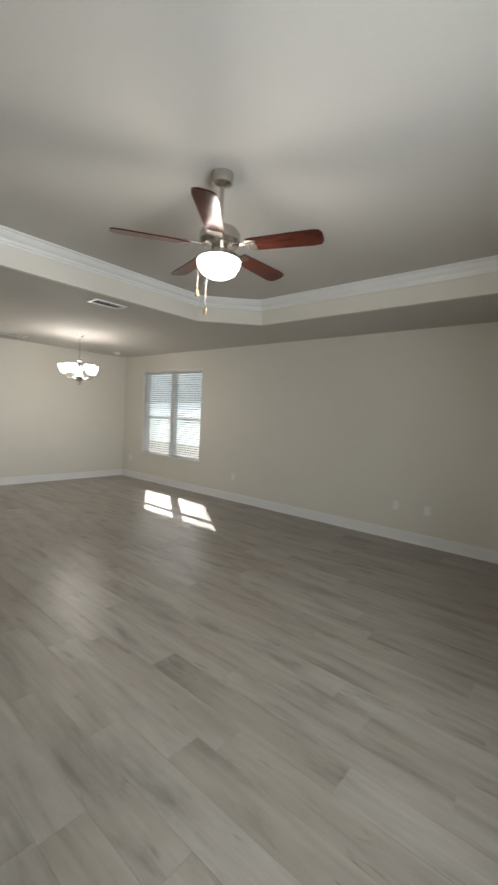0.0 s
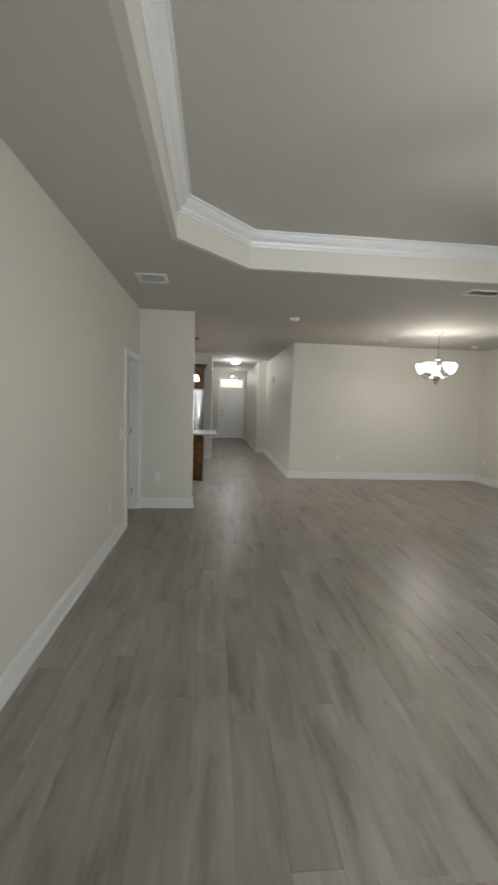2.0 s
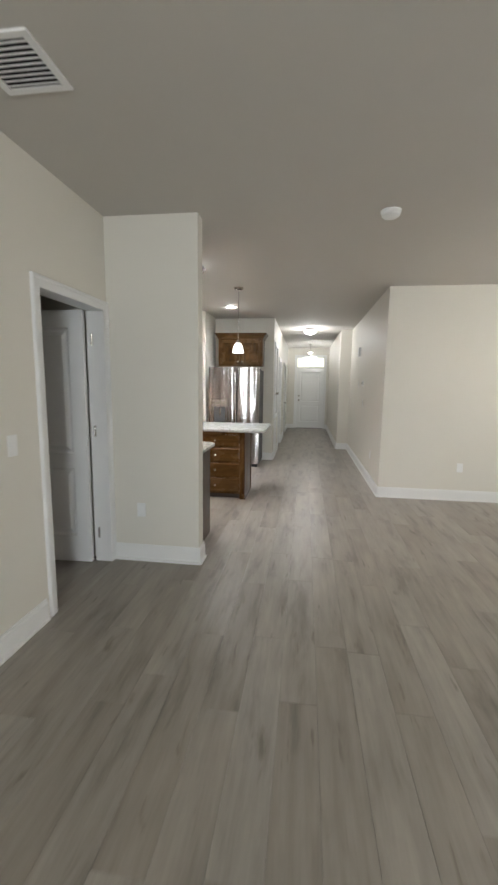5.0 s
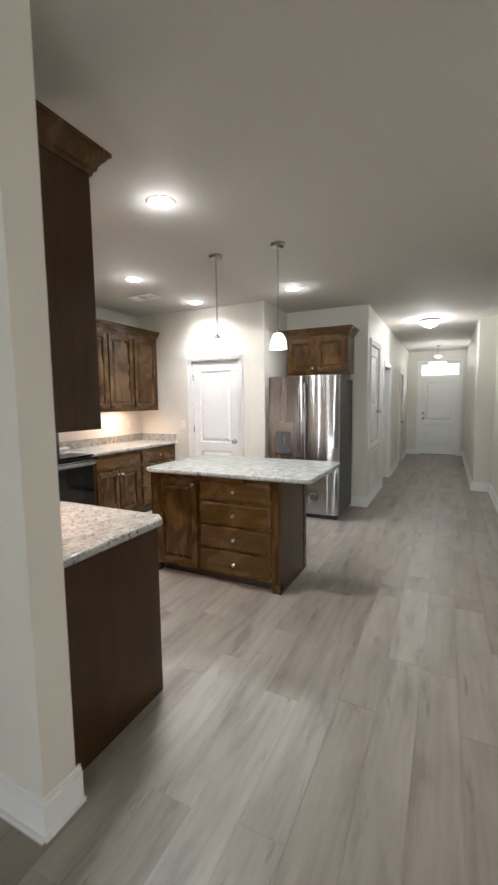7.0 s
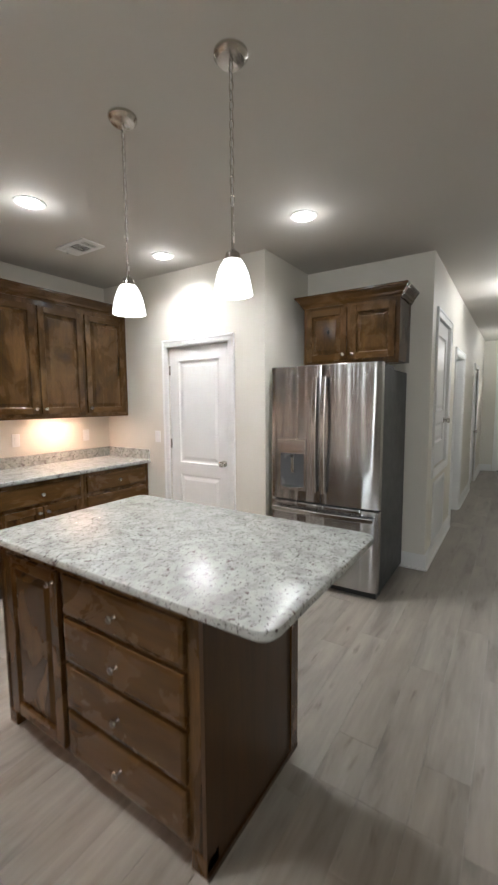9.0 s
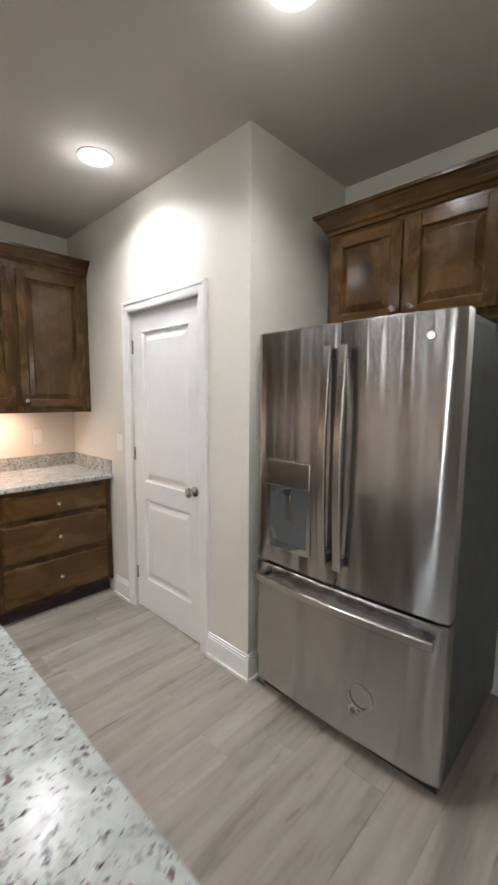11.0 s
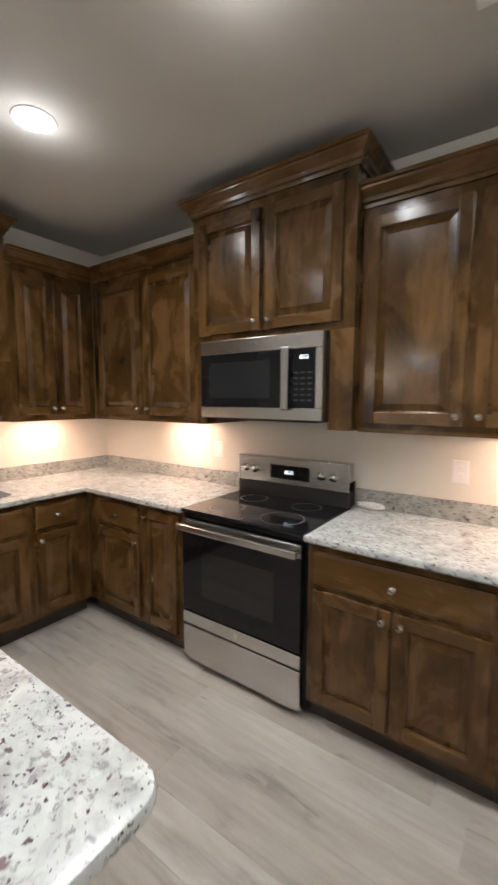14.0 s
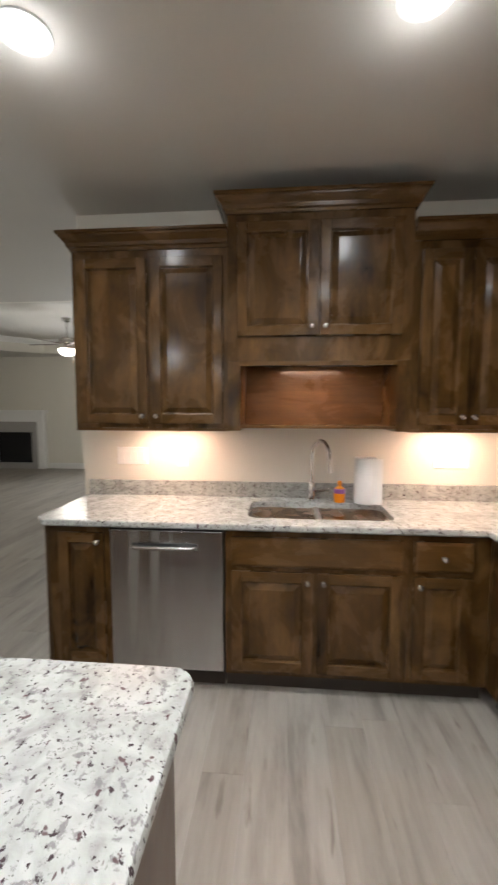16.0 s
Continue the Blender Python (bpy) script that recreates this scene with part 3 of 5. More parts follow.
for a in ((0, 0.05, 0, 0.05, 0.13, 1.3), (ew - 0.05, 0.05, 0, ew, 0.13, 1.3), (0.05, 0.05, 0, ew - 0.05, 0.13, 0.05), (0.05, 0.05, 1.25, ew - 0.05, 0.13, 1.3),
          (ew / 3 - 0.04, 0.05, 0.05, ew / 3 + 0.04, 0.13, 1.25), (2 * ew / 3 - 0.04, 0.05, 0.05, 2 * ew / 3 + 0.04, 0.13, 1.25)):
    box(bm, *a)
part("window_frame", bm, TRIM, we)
# area lamp added in the assumed opening as the sky's light
lamp("east_window_daylight", "AREA", (EAST_X + 0.14, (EW[0] + EW[1]) / 2, 1.55), K_EASTFILL, (0.89, 0.955, 1.0), 1.2, (-1, 0, 0), ew - 0.2, spread=130)

# outside
structure("ground", slab([(-200, -200), (200, -200), (200, 200), (-200, 200)], -0.4, -0.15), GRASS, "green lawn round the house", "ground")
structure("pavement_patio", boxed(-9, 5.64, -0.15, 2, 8.5, -0.03), OUTSIDE, "pale concrete patio slab", "patio")
# emitting board added outdoors in place of the overbright view and its daylight
structure("backdrop", boxed(-40, 14, -0.2, 12, 14.1, 4.5), OUTDOOR_GLOW, "glowing board standing in for daylight outside the window", "backdrop")
structure("trim_eave", boxed(-18, 5.63, 2.58, 2.5, 6.55, 2.72), TRIM, "white soffit of the overhanging eave", "eave")
structure("roof", boxed(-18, -5.2, 3.2, 2.5, 6.55, 3.3), OUTSIDE, "plain roof over the house", "roof")

# fireplace on the east wall
fp = thing("fireplace", pose(EAST_X, 5.44, 0, 0, 0, -90), "white mantel fireplace with grey stone and black firebox", "fireplace")
bm = bmesh.new()
box(bm, 0, -0.14, 0, 0.05, -0.001, 1.38, 0.004), box(bm, 1.18, -0.14, 0, 1.35, -0.001, 1.38, 0.004), box(bm, 0.05, -0.14, 1.16, 1.18, -0.001, 1.38)
part("surround", bm, TRIM, fp)
part("mantel_shelf", boxed(-0.02, -0.24, 1.38, 1.42, -0.001, 1.44, bev=0.006), TRIM, fp)
bm = bmesh.new()
box(bm, 0.05, -0.10, 0.0, 0.10, -0.001, 1.16), box(bm, 1.02, -0.10, 0.0, 1.18, -0.001, 1.16), box(bm, 0.10, -0.10, 0.90, 1.02, -0.001, 1.16), box(bm, 0.10, -0.10, 0.0, 1.02, -0.001, 0.14)
part("stone_facing", bm, MARBLE, fp, "grey stone facing")
part("firebox", boxed(0.10, -0.05, 0.14, 1.02, -0.001, 0.90), BLACK_GLASS, fp, "black glass firebox")
# ---- kitchen cabinets: width along x, front at y = 0 facing -y, back at +y ----
DT = 0.02


FRAME = 0.054


def cabinet_door(w, h, t=DT):
    """The raised centre panel with the sloping bevel round its field."""
    return plate(bmesh.new(), w - 2 * FRAME, h - 2 * FRAME, [(0, -0.0005), (0, -t + 0.004), (0.004, -t + 0.006), (0.006, -t + 0.013), (0.010, -t + 0.0135),
                                     (0.036, -t + 0.003), (0.039, -t + 0.0025), (0.040, -t + 0.0005)], FRAME, FRAME)


def drawer_front(w, h, t=DT):
    return plate(bmesh.new(), w, h, [(0, -0.0005), (0, -t + 0.006), (0.004, -t + 0.003), (0.010, -t + 0.0015), (0.016, -t)])


def cab_knob(bm, x, y, z):
    return lathe(bm, [(0.009, y), (0.006, y - 0.004), (0.005, y - 0.014), (0.013, y - 0.019), (0.0155, y - 0.024), (0.012, y - 0.029), (0.005, y - 0.031)], (x, 0, z), 14, "y")


def add_door(cab, x, z, w, h, knob):
    """knob: 'tl', 'tr', 'bl' or 'br', or '' for none."""
    d = part("door", cabinet_door(w, h), WOOD, cab)
    d.matrix_basis = pose(x, 0, z)
    for a in (0, w - FRAME):
        part("stile", boxed(a, -DT, 0, a + FRAME, -0.0005, h, bev=0.003), WOOD, d)
    for a in (0, h - FRAME):
        part("rail", boxed(FRAME, -DT + 0.0006, a, w - FRAME, -0.0005, a + FRAME, bev=0.0025), WOOD_H, d)
    if knob:
        kx = 0.028 if knob[1] == "l" else w - 0.028
        kz = h - 0.045 if knob[0] == "t" else 0.045
        part("knob", cab_knob(bmesh.new(), kx, -DT, kz), NICKEL, d, "satin nickel knob", True)
    return d


def add_drawer(cab, x, z, w, h, knob=True):
    d = part("drawer_front", drawer_front(w, h), WOOD_H, cab)
    d.matrix_basis = pose(x, 0, z)
    if knob:
        part("knob", cab_knob(bmesh.new(), w / 2, -DT, h / 2), NICKEL, d, "satin nickel knob", True)
    return d


def base_cabinet(m, w, label, doors=(), drawers=(), depth=0.60, h=0.88, group="base cabinets", feet=False):
    c = thing("base_cabinet", m, label, "cabinet", group)
    part("body", boxed(0, 0, 0.10, w, depth, h), WOOD, c)
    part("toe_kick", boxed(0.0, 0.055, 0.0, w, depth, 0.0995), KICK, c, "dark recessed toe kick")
    for d in doors:
        add_door(c, *d)
    for d in drawers:
        add_drawer(c, *d)
    return c


CROWN = [(0.0, 0.0), (0.010, 0.0), (0.014, 0.016), (0.024, 0.022), (0.028, 0.040), (0.046, 0.062), (0.054, 0.070), (0.056, 0.078), (0.066, 0.082), (0.066, 0.098), (0.0, 0.098)]


def crown(x0, x1, depth, z, left=True, right=True, scale=1.0):
    bm = bmesh.new()
    rings = []
    for o, h in CROWN:
        o, h = o * scale, h * scale
        l, r = (x0 - o if left else x0), (x1 + o if right else x1)
        rings.append([bm.verts.new(p) for p in ((l, depth, z + h), (l, -o, z + h), (r, -o, z + h), (r, depth, z + h))])
    for a, b in zip(rings, rings[1:]):
        for k in range(3):
            bm.faces.new((a[k], a[k + 1], b[k + 1], b[k]))
    bm.faces.new(rings[0]), bm.faces.new(rings[-2])
    bmesh.ops.recalc_face_normals(bm, faces=bm.faces)
    return bm


def wall_cabinet(m, w, z0, z1, depth, label, doors, left=True, right=True, scale=1.0, group="wall cabinets", body=True):
    """z1 is the body's top, under the crown."""
    c = thing("wall_cabinet", m, label, "cabinet", group)
    if body:
        part("body", boxed(0, 0, z0, w, depth, z1), WOOD, c)
        part("light_rail", boxed(0, 0.0, z0 - 0.018, w, 0.02, z0 - 0.0005), WOOD_H, c)
    part("crown_moulding", crown(0, w, depth, z1, left, right, scale), WOOD_H, c)
    for d in doors:
        add_door(c, *d)
    return c


R180, RM90, R90 = (0, 0, 180), (0, 0, -90), (0, 0, 90)
BY, SX = -2.775, -6.478          # front planes of the base cabinets
UY, USX = -3.06, -6.198          # front planes of the wall cabinets

# right of the range
base_cabinet(pose(-8.208, BY, 0, *R180), 0.775, "dark-stained alder base cabinet with drawer and two doors",
             [(0.035, 0.13, 0.345, 0.535, "tr"), (0.395, 0.13, 0.345, 0.535, "tl")], [(0.035, 0.69, 0.705, 0.155)])
base_cabinet(pose(-8.984, BY, 0, *R180), 0.765, "dark-stained alder base cabinet with three drawers", (),
             [(0.03, 0.69, 0.69, 0.155), (0.03, 0.41, 0.69, 0.25), (0.03, 0.13, 0.69, 0.25)])
# left of the range, to the corner
base_cabinet(pose(-6.479, BY, 0, *R180), 0.943, "dark-stained alder corner base cabinet beside the range",
             [(0.14, 0.13, 0.42, 0.535, "tr"), (0.60, 0.13, 0.29, 0.72, "tl")], [(0.14, 0.69, 0.42, 0.155)])
# under the sink counter
base_cabinet(pose(SX, -0.50, 0, *RM90), 0.34, "narrow dark-stained alder base cabinet at the counter's end", [(0.06, 0.13, 0.25, 0.715, "tr")])
base_cabinet(pose(SX, -1.455, 0, *RM90), 0.925, "dark-stained alder sink base cabinet with two doors",
             [(0.035, 0.13, 0.415, 0.535, "tr"), (0.475, 0.13, 0.415, 0.535, "tl")], [(0.035, 0.69, 0.855, 0.155, False)])
base_cabinet(pose(SX, -2.381, 0, *RM90), 0.393, "narrow dark-stained alder base cabinet with drawer and door",
             [(0.02, 0.13, 0.28, 0.535, "tl")], [(0.02, 0.69, 0.28, 0.155)])
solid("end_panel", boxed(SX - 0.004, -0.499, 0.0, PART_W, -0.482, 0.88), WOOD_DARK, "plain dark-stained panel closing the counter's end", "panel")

# wall cabinets, range wall
wall_cabinet(pose(-8.315, UY, 0, *R180), 1.442, 1.385, 2.385, 0.33, "dark-stained alder wall cabinet with three doors",
             [(0.03, 1.41, 0.425, 0.93, "br"), (0.487, 1.41, 0.425, 0.93, "bl"), (0.945, 1.41, 0.455, 0.93, "bl")], left=False, right=False)
wall_cabinet(pose(-6.200, UY, 0, *R180), 1.118, 1.385, 2.385, 0.33, "dark-stained alder corner wall cabinet with two doors",
             [(0.08, 1.41, 0.48, 0.93, "br"), (0.60, 1.41, 0.48, 0.93, "bl")], left=False, right=False)
MWY = -2.985
mwc = wall_cabinet(pose(-7.321, MWY, 0, *R180), 0.992, 1.86, 2.55, 0.405, "taller dark-stained alder cabinet above the microwave",
                   [(0.055, 1.885, 0.425, 0.615, "br"), (0.51, 1.885, 0.425, 0.615, "bl")], body=False)
part("body", boxed(0, 0, 1.852, 0.992, 0.405, 2.55), WOOD, mwc)
part("side_panel", boxed(0, 0, 1.375, 0.098, 0.405, 1.8515), WOOD, mwc)
part("side_panel", boxed(0.872, 0, 1.375, 0.992, 0.405, 1.8515), WOOD, mwc)

# wall cabinets, sink wall
endcab = wall_cabinet(pose(USX, -0.535, 0, *RM90), 0.90, 1.385, 2.385, 0.33, "dark-stained alder wall cabinet with two doors at the wall's end",
             [(0.025, 1.41, 0.41, 0.93, "br"), (0.46, 1.41, 0.41, 0.93, "bl")], left=True, right=False)
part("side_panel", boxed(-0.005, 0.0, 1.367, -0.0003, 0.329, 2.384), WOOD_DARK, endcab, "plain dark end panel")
wall_cabinet(pose(USX, -2.432, 0, *RM90), 0.627, 1.385, 2.385, 0.33, "narrow dark-stained alder wall cabinet with two doors",
             [(0.05, 1.41, 0.255, 0.93, "br"), (0.31, 1.41, 0.255, 0.93, "bl")], left=False, right=False)
HX = -6.222
hood = wall_cabinet(pose(HX, -1.436, 0, *RM90), 0.995, 1.86, 2.545, 0.354, "taller dark-stained alder cabinet above the sink with open niche",
                    [(0.055, 1.895, 0.435, 0.605, "br"), (0.505, 1.895, 0.435, 0.605, "bl")], body=False)
part("body", boxed(0, 0, 1.76, 0.995, 0.353, 2.545), WOOD, hood)
part("niche_back", boxed(0.07, 0.32, 1.386, 0.925, 0.353, 1.7595), WOOD_H, hood)
part("side_panel", boxed(0, 0, 1.372, 0.07, 0.353, 1.7595), WOOD, hood)
part("side_panel", boxed(0.925, 0, 1.372, 0.995, 0.353, 1.7595), WOOD, hood)
part("niche_shelf", boxed(0.07, 0.01, 1.386, 0.925, 0.3195, 1.40), WOOD_H, hood)
part("light_rail", boxed(0.07, -0.004, 1.735, 0.925, 0.016, 1.7595), WOOD_H, hood)

# refrigerator cabinet
wall_cabinet(pose(-10.21, -1.20, 0, *R90), 0.83, 1.83, 2.32, 0.369, "dark-stained alder cabinet above the refrigerator",
             [(0.03, 1.855, 0.37, 0.44, "br"), (0.43, 1.855, 0.37, 0.44, "bl")])

# ---- granite tops ----
CT0, CT1 = 0.881, 0.918
hole = rounded(-6.393, -2.34, -6.003, -1.555, 0.07)
L_OUT = [(-7.425, RANGE_Y + 0.002), (PART_W - 0.002, RANGE_Y + 0.002), (PART_W - 0.002, -0.43), (-6.458, -0.43), (-6.518, -0.49), (-6.518, -2.735), (-7.425, -2.735)]
top = thing("granite_counter", pose(0, 0, 0), "speckled white granite corner counter with sink cut-out", "countertop")
part("slab", slab(L_OUT, CT0, CT1, 0.009, hole), GRANITE, top)
part("backsplash", boxed(PART_W - 0.022, RANGE_Y + 0.024, CT1, PART_W - 0.002, -0.44, CT1 + 0.10, bev=0.002), GRANITE, top)
part("backsplash", boxed(-7.425, RANGE_Y + 0.002, CT1, PART_W - 0.002, RANGE_Y + 0.022, CT1 + 0.10, bev=0.002), GRANITE, top)
top = thing("granite_counter", pose(0, 0, 0), "speckled white granite counter between range and pantry wall", "countertop")
part("slab", slab([(PANTRY_X + 0.002, RANGE_Y + 0.002), (-8.203, RANGE_Y + 0.002), (-8.203, -2.735), (PANTRY_X + 0.002, -2.735)], CT0, CT1, 0.009), GRANITE, top)
part("backsplash", boxed(PANTRY_X + 0.024, RANGE_Y + 0.002, CT1, -8.203, RANGE_Y + 0.022, CT1 + 0.10, bev=0.002), GRANITE, top)
part("backsplash", boxed(PANTRY_X + 0.002, RANGE_Y + 0.002, CT1, PANTRY_X + 0.022, -2.745, CT1 + 0.10, bev=0.002), GRANITE, top)

# ---- island ----
isl = thing("kitchen_island", pose(-7.69, -1.50, 0, *R90), "dark-stained alder island cabinet with door and four drawers", "kitchen island")
IW, ID = 1.175, 0.60
part("body", boxed(0, 0, 0.07, IW, ID, 0.88), WOOD, isl)
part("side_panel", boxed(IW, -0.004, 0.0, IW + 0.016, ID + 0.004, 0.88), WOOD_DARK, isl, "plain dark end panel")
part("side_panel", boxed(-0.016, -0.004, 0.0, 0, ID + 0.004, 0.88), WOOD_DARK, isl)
part("base_trim", boxed(IW + 0.0162, -0.006, 0.0, IW + 0.026, ID + 0.006, 0.02), WOOD_DARK, isl)
part("corner_post", boxed(IW + 0.0005, ID - 0.05, 0.021, IW + 0.024, ID + 0.008, 0.879), WOOD, isl)
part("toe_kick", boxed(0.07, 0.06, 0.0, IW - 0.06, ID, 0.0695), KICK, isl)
for x in (-0.016, IW - 0.05):
    part("foot", boxed(x, -0.006, 0.0, x + 0.066, 0.06, 0.0695, bev=0.004), WOOD, isl)
add_door(isl, 0.06, 0.095, 0.40, 0.75, "tr")
for z, h in ((0.69, 0.155), (0.495, 0.175), (0.295, 0.18), (0.095, 0.18)):
    add_drawer(isl, 0.49, z, 0.63, h)
solid("island_counter", slab(rounded(-8.585, -1.565, -7.645, -0.055, 0.06), CT0, CT1, 0.011), GRANITE, "speckled white granite island top with rounded corners", "countertop", smooth=True)

# ---- range ----
rg = thing("range", pose(-7.431, -2.755, 0, *R180), "freestanding stainless electric range with black glass top", "range")
RW = 0.765
part("body", boxed(0.002, 0.03, 0.03, RW - 0.002, 0.62, 0.895), BLACK, rg)
part("cooktop", boxed(0, -0.012, 0.896, RW, 0.56, 0.916, bev=0.004), BLACK_GLASS, rg, "black glass cooktop")
for cx, cy, r in ((0.2, 0.15, 0.10), (0.56, 0.15, 0.115), (0.2, 0.42, 0.085), (0.56, 0.42, 0.085)):
    part("burner_ring", lathe(bmesh.new(), [(r, 0.9162), (r, 0.9166), (r - 0.003, 0.9166), (r - 0.003, 0.9162)], (cx, cy, 0), 32, cap=False), plain("grey_print", (0.09, 0.09, 0.09), 0.3), rg)
od = part("oven_door", boxed(0.006, -0.012, 0.335, RW - 0.006, 0.028, 0.865, bev=0.004), BLACK_GLASS, rg, "black glass oven door")
part("door_trim", boxed(0.006, -0.014, 0.8, RW - 0.006, -0.0125, 0.862), STEEL_H, od)
part("window", boxed(0.15, -0.0136, 0.44, RW - 0.15, -0.0125, 0.70), plain("dark_oven_window", (0.010, 0.0095, 0.009), 0.08), od)
hd = part("handle", boxed(0.01, -0.066, 0.808, RW - 0.01, -0.04, 0.848, bev=0.008), STEEL_H, od, "wide stainless handle")
for x in (0.03, RW - 0.05):
    part("handle_bracket", boxed(x, -0.042, 0.812, x + 0.02, -0.0142, 0.844), STEEL_H, od)
part("lower_trim", boxed(0.006, -0.012, 0.255, RW - 0.006, 0.028, 0.325, bev=0.003), STEEL_H, rg, "stainless band")
part("badge", lathe(bmesh.new(), [(0.014, -0.0121), (0.014, -0.0135), (0.011, -0.0142)], (RW / 2, 0, 0.29), 20, "y"), CHROME, rg)
part("storage_drawer", boxed(0.006, -0.012, 0.04, RW - 0.006, 0.028, 0.245, bev=0.006), STEEL_H, rg, "stainless storage drawer")
part("rear_riser", boxed(0.0, 0.53, 0.9165, RW, 0.62, 1.06), BLACK, rg)
bp = part("control_panel", boxed(0.0, 0.525, 1.0, RW, 0.60, 1.165, bev=0.006), STEEL_H, rg, "stainless control panel")
part("display", boxed(0.25, 0.5235, 1.035, 0.52, 0.5248, 1.12), BLACK_GLASS, bp)
for x in (0.06, 0.13, 0.60, 0.675):
    part("control_knob", lathe(bmesh.new(), [(0.027, 0.5248), (0.026, 0.516), (0.021, 0.514), (0.020, 0.497), (0.016, 0.494)], (x, 0, 1.082), 20, "y"), CHROME, bp, "metal knob", True)


def writing(name, text, size, m, mat, parent):
    cu = bpy.data.curves.new(name, "FONT")
    cu.body, cu.size, cu.extrude, cu.align_x = text, size, 0.0003, "CENTER"
    cu.materials.append(mat)
    ob = new(name, cu)
    ob.parent = parent
    ob.matrix_basis = m
    return ob


writing("clock_digits", "8:11", 0.034, pose(0.385, 0.523, 1.068, 90), GLOW_DIGIT, bp)

# ---- microwave ----
mw = thing("microwave", pose(-7.424, -2.925, 1.418, *R180), "stainless over-range microwave with black door", "microwave")
MW, MH = 0.764, 0.425
part("body", boxed(0, 0.03, 0, MW, 0.46, MH), BLACK, mw)
part("vent_strip", boxed(0.0, 0.0, MH - 0.075, MW, 0.0295, MH, bev=0.003), STEEL_H, mw)
part("lower_strip", boxed(0.0, 0.0, 0.0, MW, 0.0295, 0.062, bev=0.003), STEEL_H, mw)
dr = part("door", boxed(0.0, 0.002, 0.0625, 0.545, 0.0295, MH - 0.0755), BLACK_GLASS, mw, "black glass door")
part("window", boxed(0.06, 0.0006, 0.11, 0.47, 0.0018, MH - 0.12), plain("microwave_mesh_window", (0.016, 0.017, 0.018), 0.10), dr)
part("handle", boxed(0.548, -0.030, 0.05, 0.592, -0.012, MH - 0.062, bev=0.006), STEEL, mw, "vertical stainless handle")
for z in (0.07, MH - 0.11):
    part("handle_bracket", boxed(0.558, -0.014, z, 0.582, 0.002, z + 0.03), STEEL, mw)
kp = part("control_panel", boxed(0.5455, 0.002, 0.0625, 0.728, 0.0295, MH - 0.0755), BLACK_GLASS, mw, "black touch panel")
part("side_strip", boxed(0.7285, 0.0, 0.0625, MW, 0.0295, MH - 0.0755), STEEL, mw)
bm = bmesh.new()
for r in range(6):
    for c in range(3):
        box(bm, 0.61 + c * 0.037, 0.0008, 0.095 + r * 0.027, 0.634 + c * 0.037, 0.0018, 0.104 + r * 0.027)
part("key_marks", bm, plain("grey_key_print", (0.035, 0.035, 0.04), 0.4), kp)
writing("clock_digits", "8:12", 0.028, pose(0.665, 0.0012, MH - 0.125, 90), GLOW_DIGIT, kp)
part("underside_vent", boxed(0.05, 0.05, -0.012, MW - 0.05, 0.40, -0.0005), BLACK, mw)
part("badge", lathe(bmesh.new(), [(0.012, 0.0), (0.012, -0.002), (0.009, -0.003)], (0.38, 0, MH - 0.037), 18, "y"), CHROME, mw)

# ---- dishwasher ----
dw = thing("dishwasher", pose(-6.498, -0.845, 0, *RM90), "stainless built-in dishwasher with bar handle", "dishwasher")
DW = 0.605
part("body", boxed(0.004, 0.03, 0.10, DW - 0.004, 0.58, 0.878), BLACK, dw)
part("door_panel", boxed(0.004, 0.0, 0.115, DW - 0.004, 0.0295, 0.868, bev=0.005), STEEL_WAVY, dw, "brushed stainless front")
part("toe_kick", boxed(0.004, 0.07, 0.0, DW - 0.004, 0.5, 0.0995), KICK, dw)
# flat darker strip, painting the shade of a hollow behind the handle
part("handle_recess", boxed(0.12, -0.0012, 0.765, DW - 0.14, 0.0, 0.80), plain("shadow_steel", (0.18, 0.18, 0.18), 0.3, 1.0), dw)
part("handle", tube(bmesh.new(), [(0.125, -0.001, 0.782), (0.14, -0.026, 0.782), (0.3, -0.034, 0.782), (DW - 0.16, -0.026, 0.782), (DW - 0.145, -0.001, 0.782)], 0.011, 10), STEEL_H, dw, "curved stainless handle", True)

# ---- refrigerator ----
fg = thing("refrigerator", pose(-9.835, -1.285, 0, *R90), "stainless french-door refrigerator with water dispenser", "refrigerator")
FW = 0.912
part("body", boxed(0.008, 0.0, 0.035, FW - 0.008, 0.72, 1.745), FRIDGE_SIDE, fg, "dark grey cabinet sides")
part("hinge_cover", boxed(0.01, 0.02, 1.7455, FW - 0.01, 0.3, 1.775, bev=0.004), FRIDGE_SIDE, fg)


def curved_front(x0, x1, z0, z1, deep=0.085, bow=0.016, steps=14):
    """A door with a softly bowed front."""
    bm = bmesh.new()
    cols = []
    for k in range(steps + 1):
        u = k / steps
        x = x0 + (x1 - x0) * u
        edge = 0.010 if k in (0, steps) else 0.0
        y = -deep + edge - bow * (1 - (2 * (x / FW) - 1) ** 2) + bow * 0.5
        cols.append([bm.verts.new((x, yy, zz)) for yy, zz in ((-0.004, z0), (y + 0.006, z0), (y, z0 + 0.006), (y, z1 - 0.006), (y + 0.006, z1), (-0.004, z1))])
    for a, b in zip(cols, cols[1:]):
        for j in range(6):
            bm.faces.new((a[j], b[j], b[(j + 1) % 6], a[(j + 1) % 6]))
    bm.faces.new(cols[0]), bm.faces.new(cols[-1])
    bmesh.ops.recalc_face_normals(bm, faces=bm.faces)
    return bm


SPLIT_X, MID = FW / 2, 0.69
ld = part("door", curved_front(0.003, SPLIT_X - 0.003, MID + 0.008, 1.785), STEEL_WAVY, fg, "stainless left door with dispenser", True)
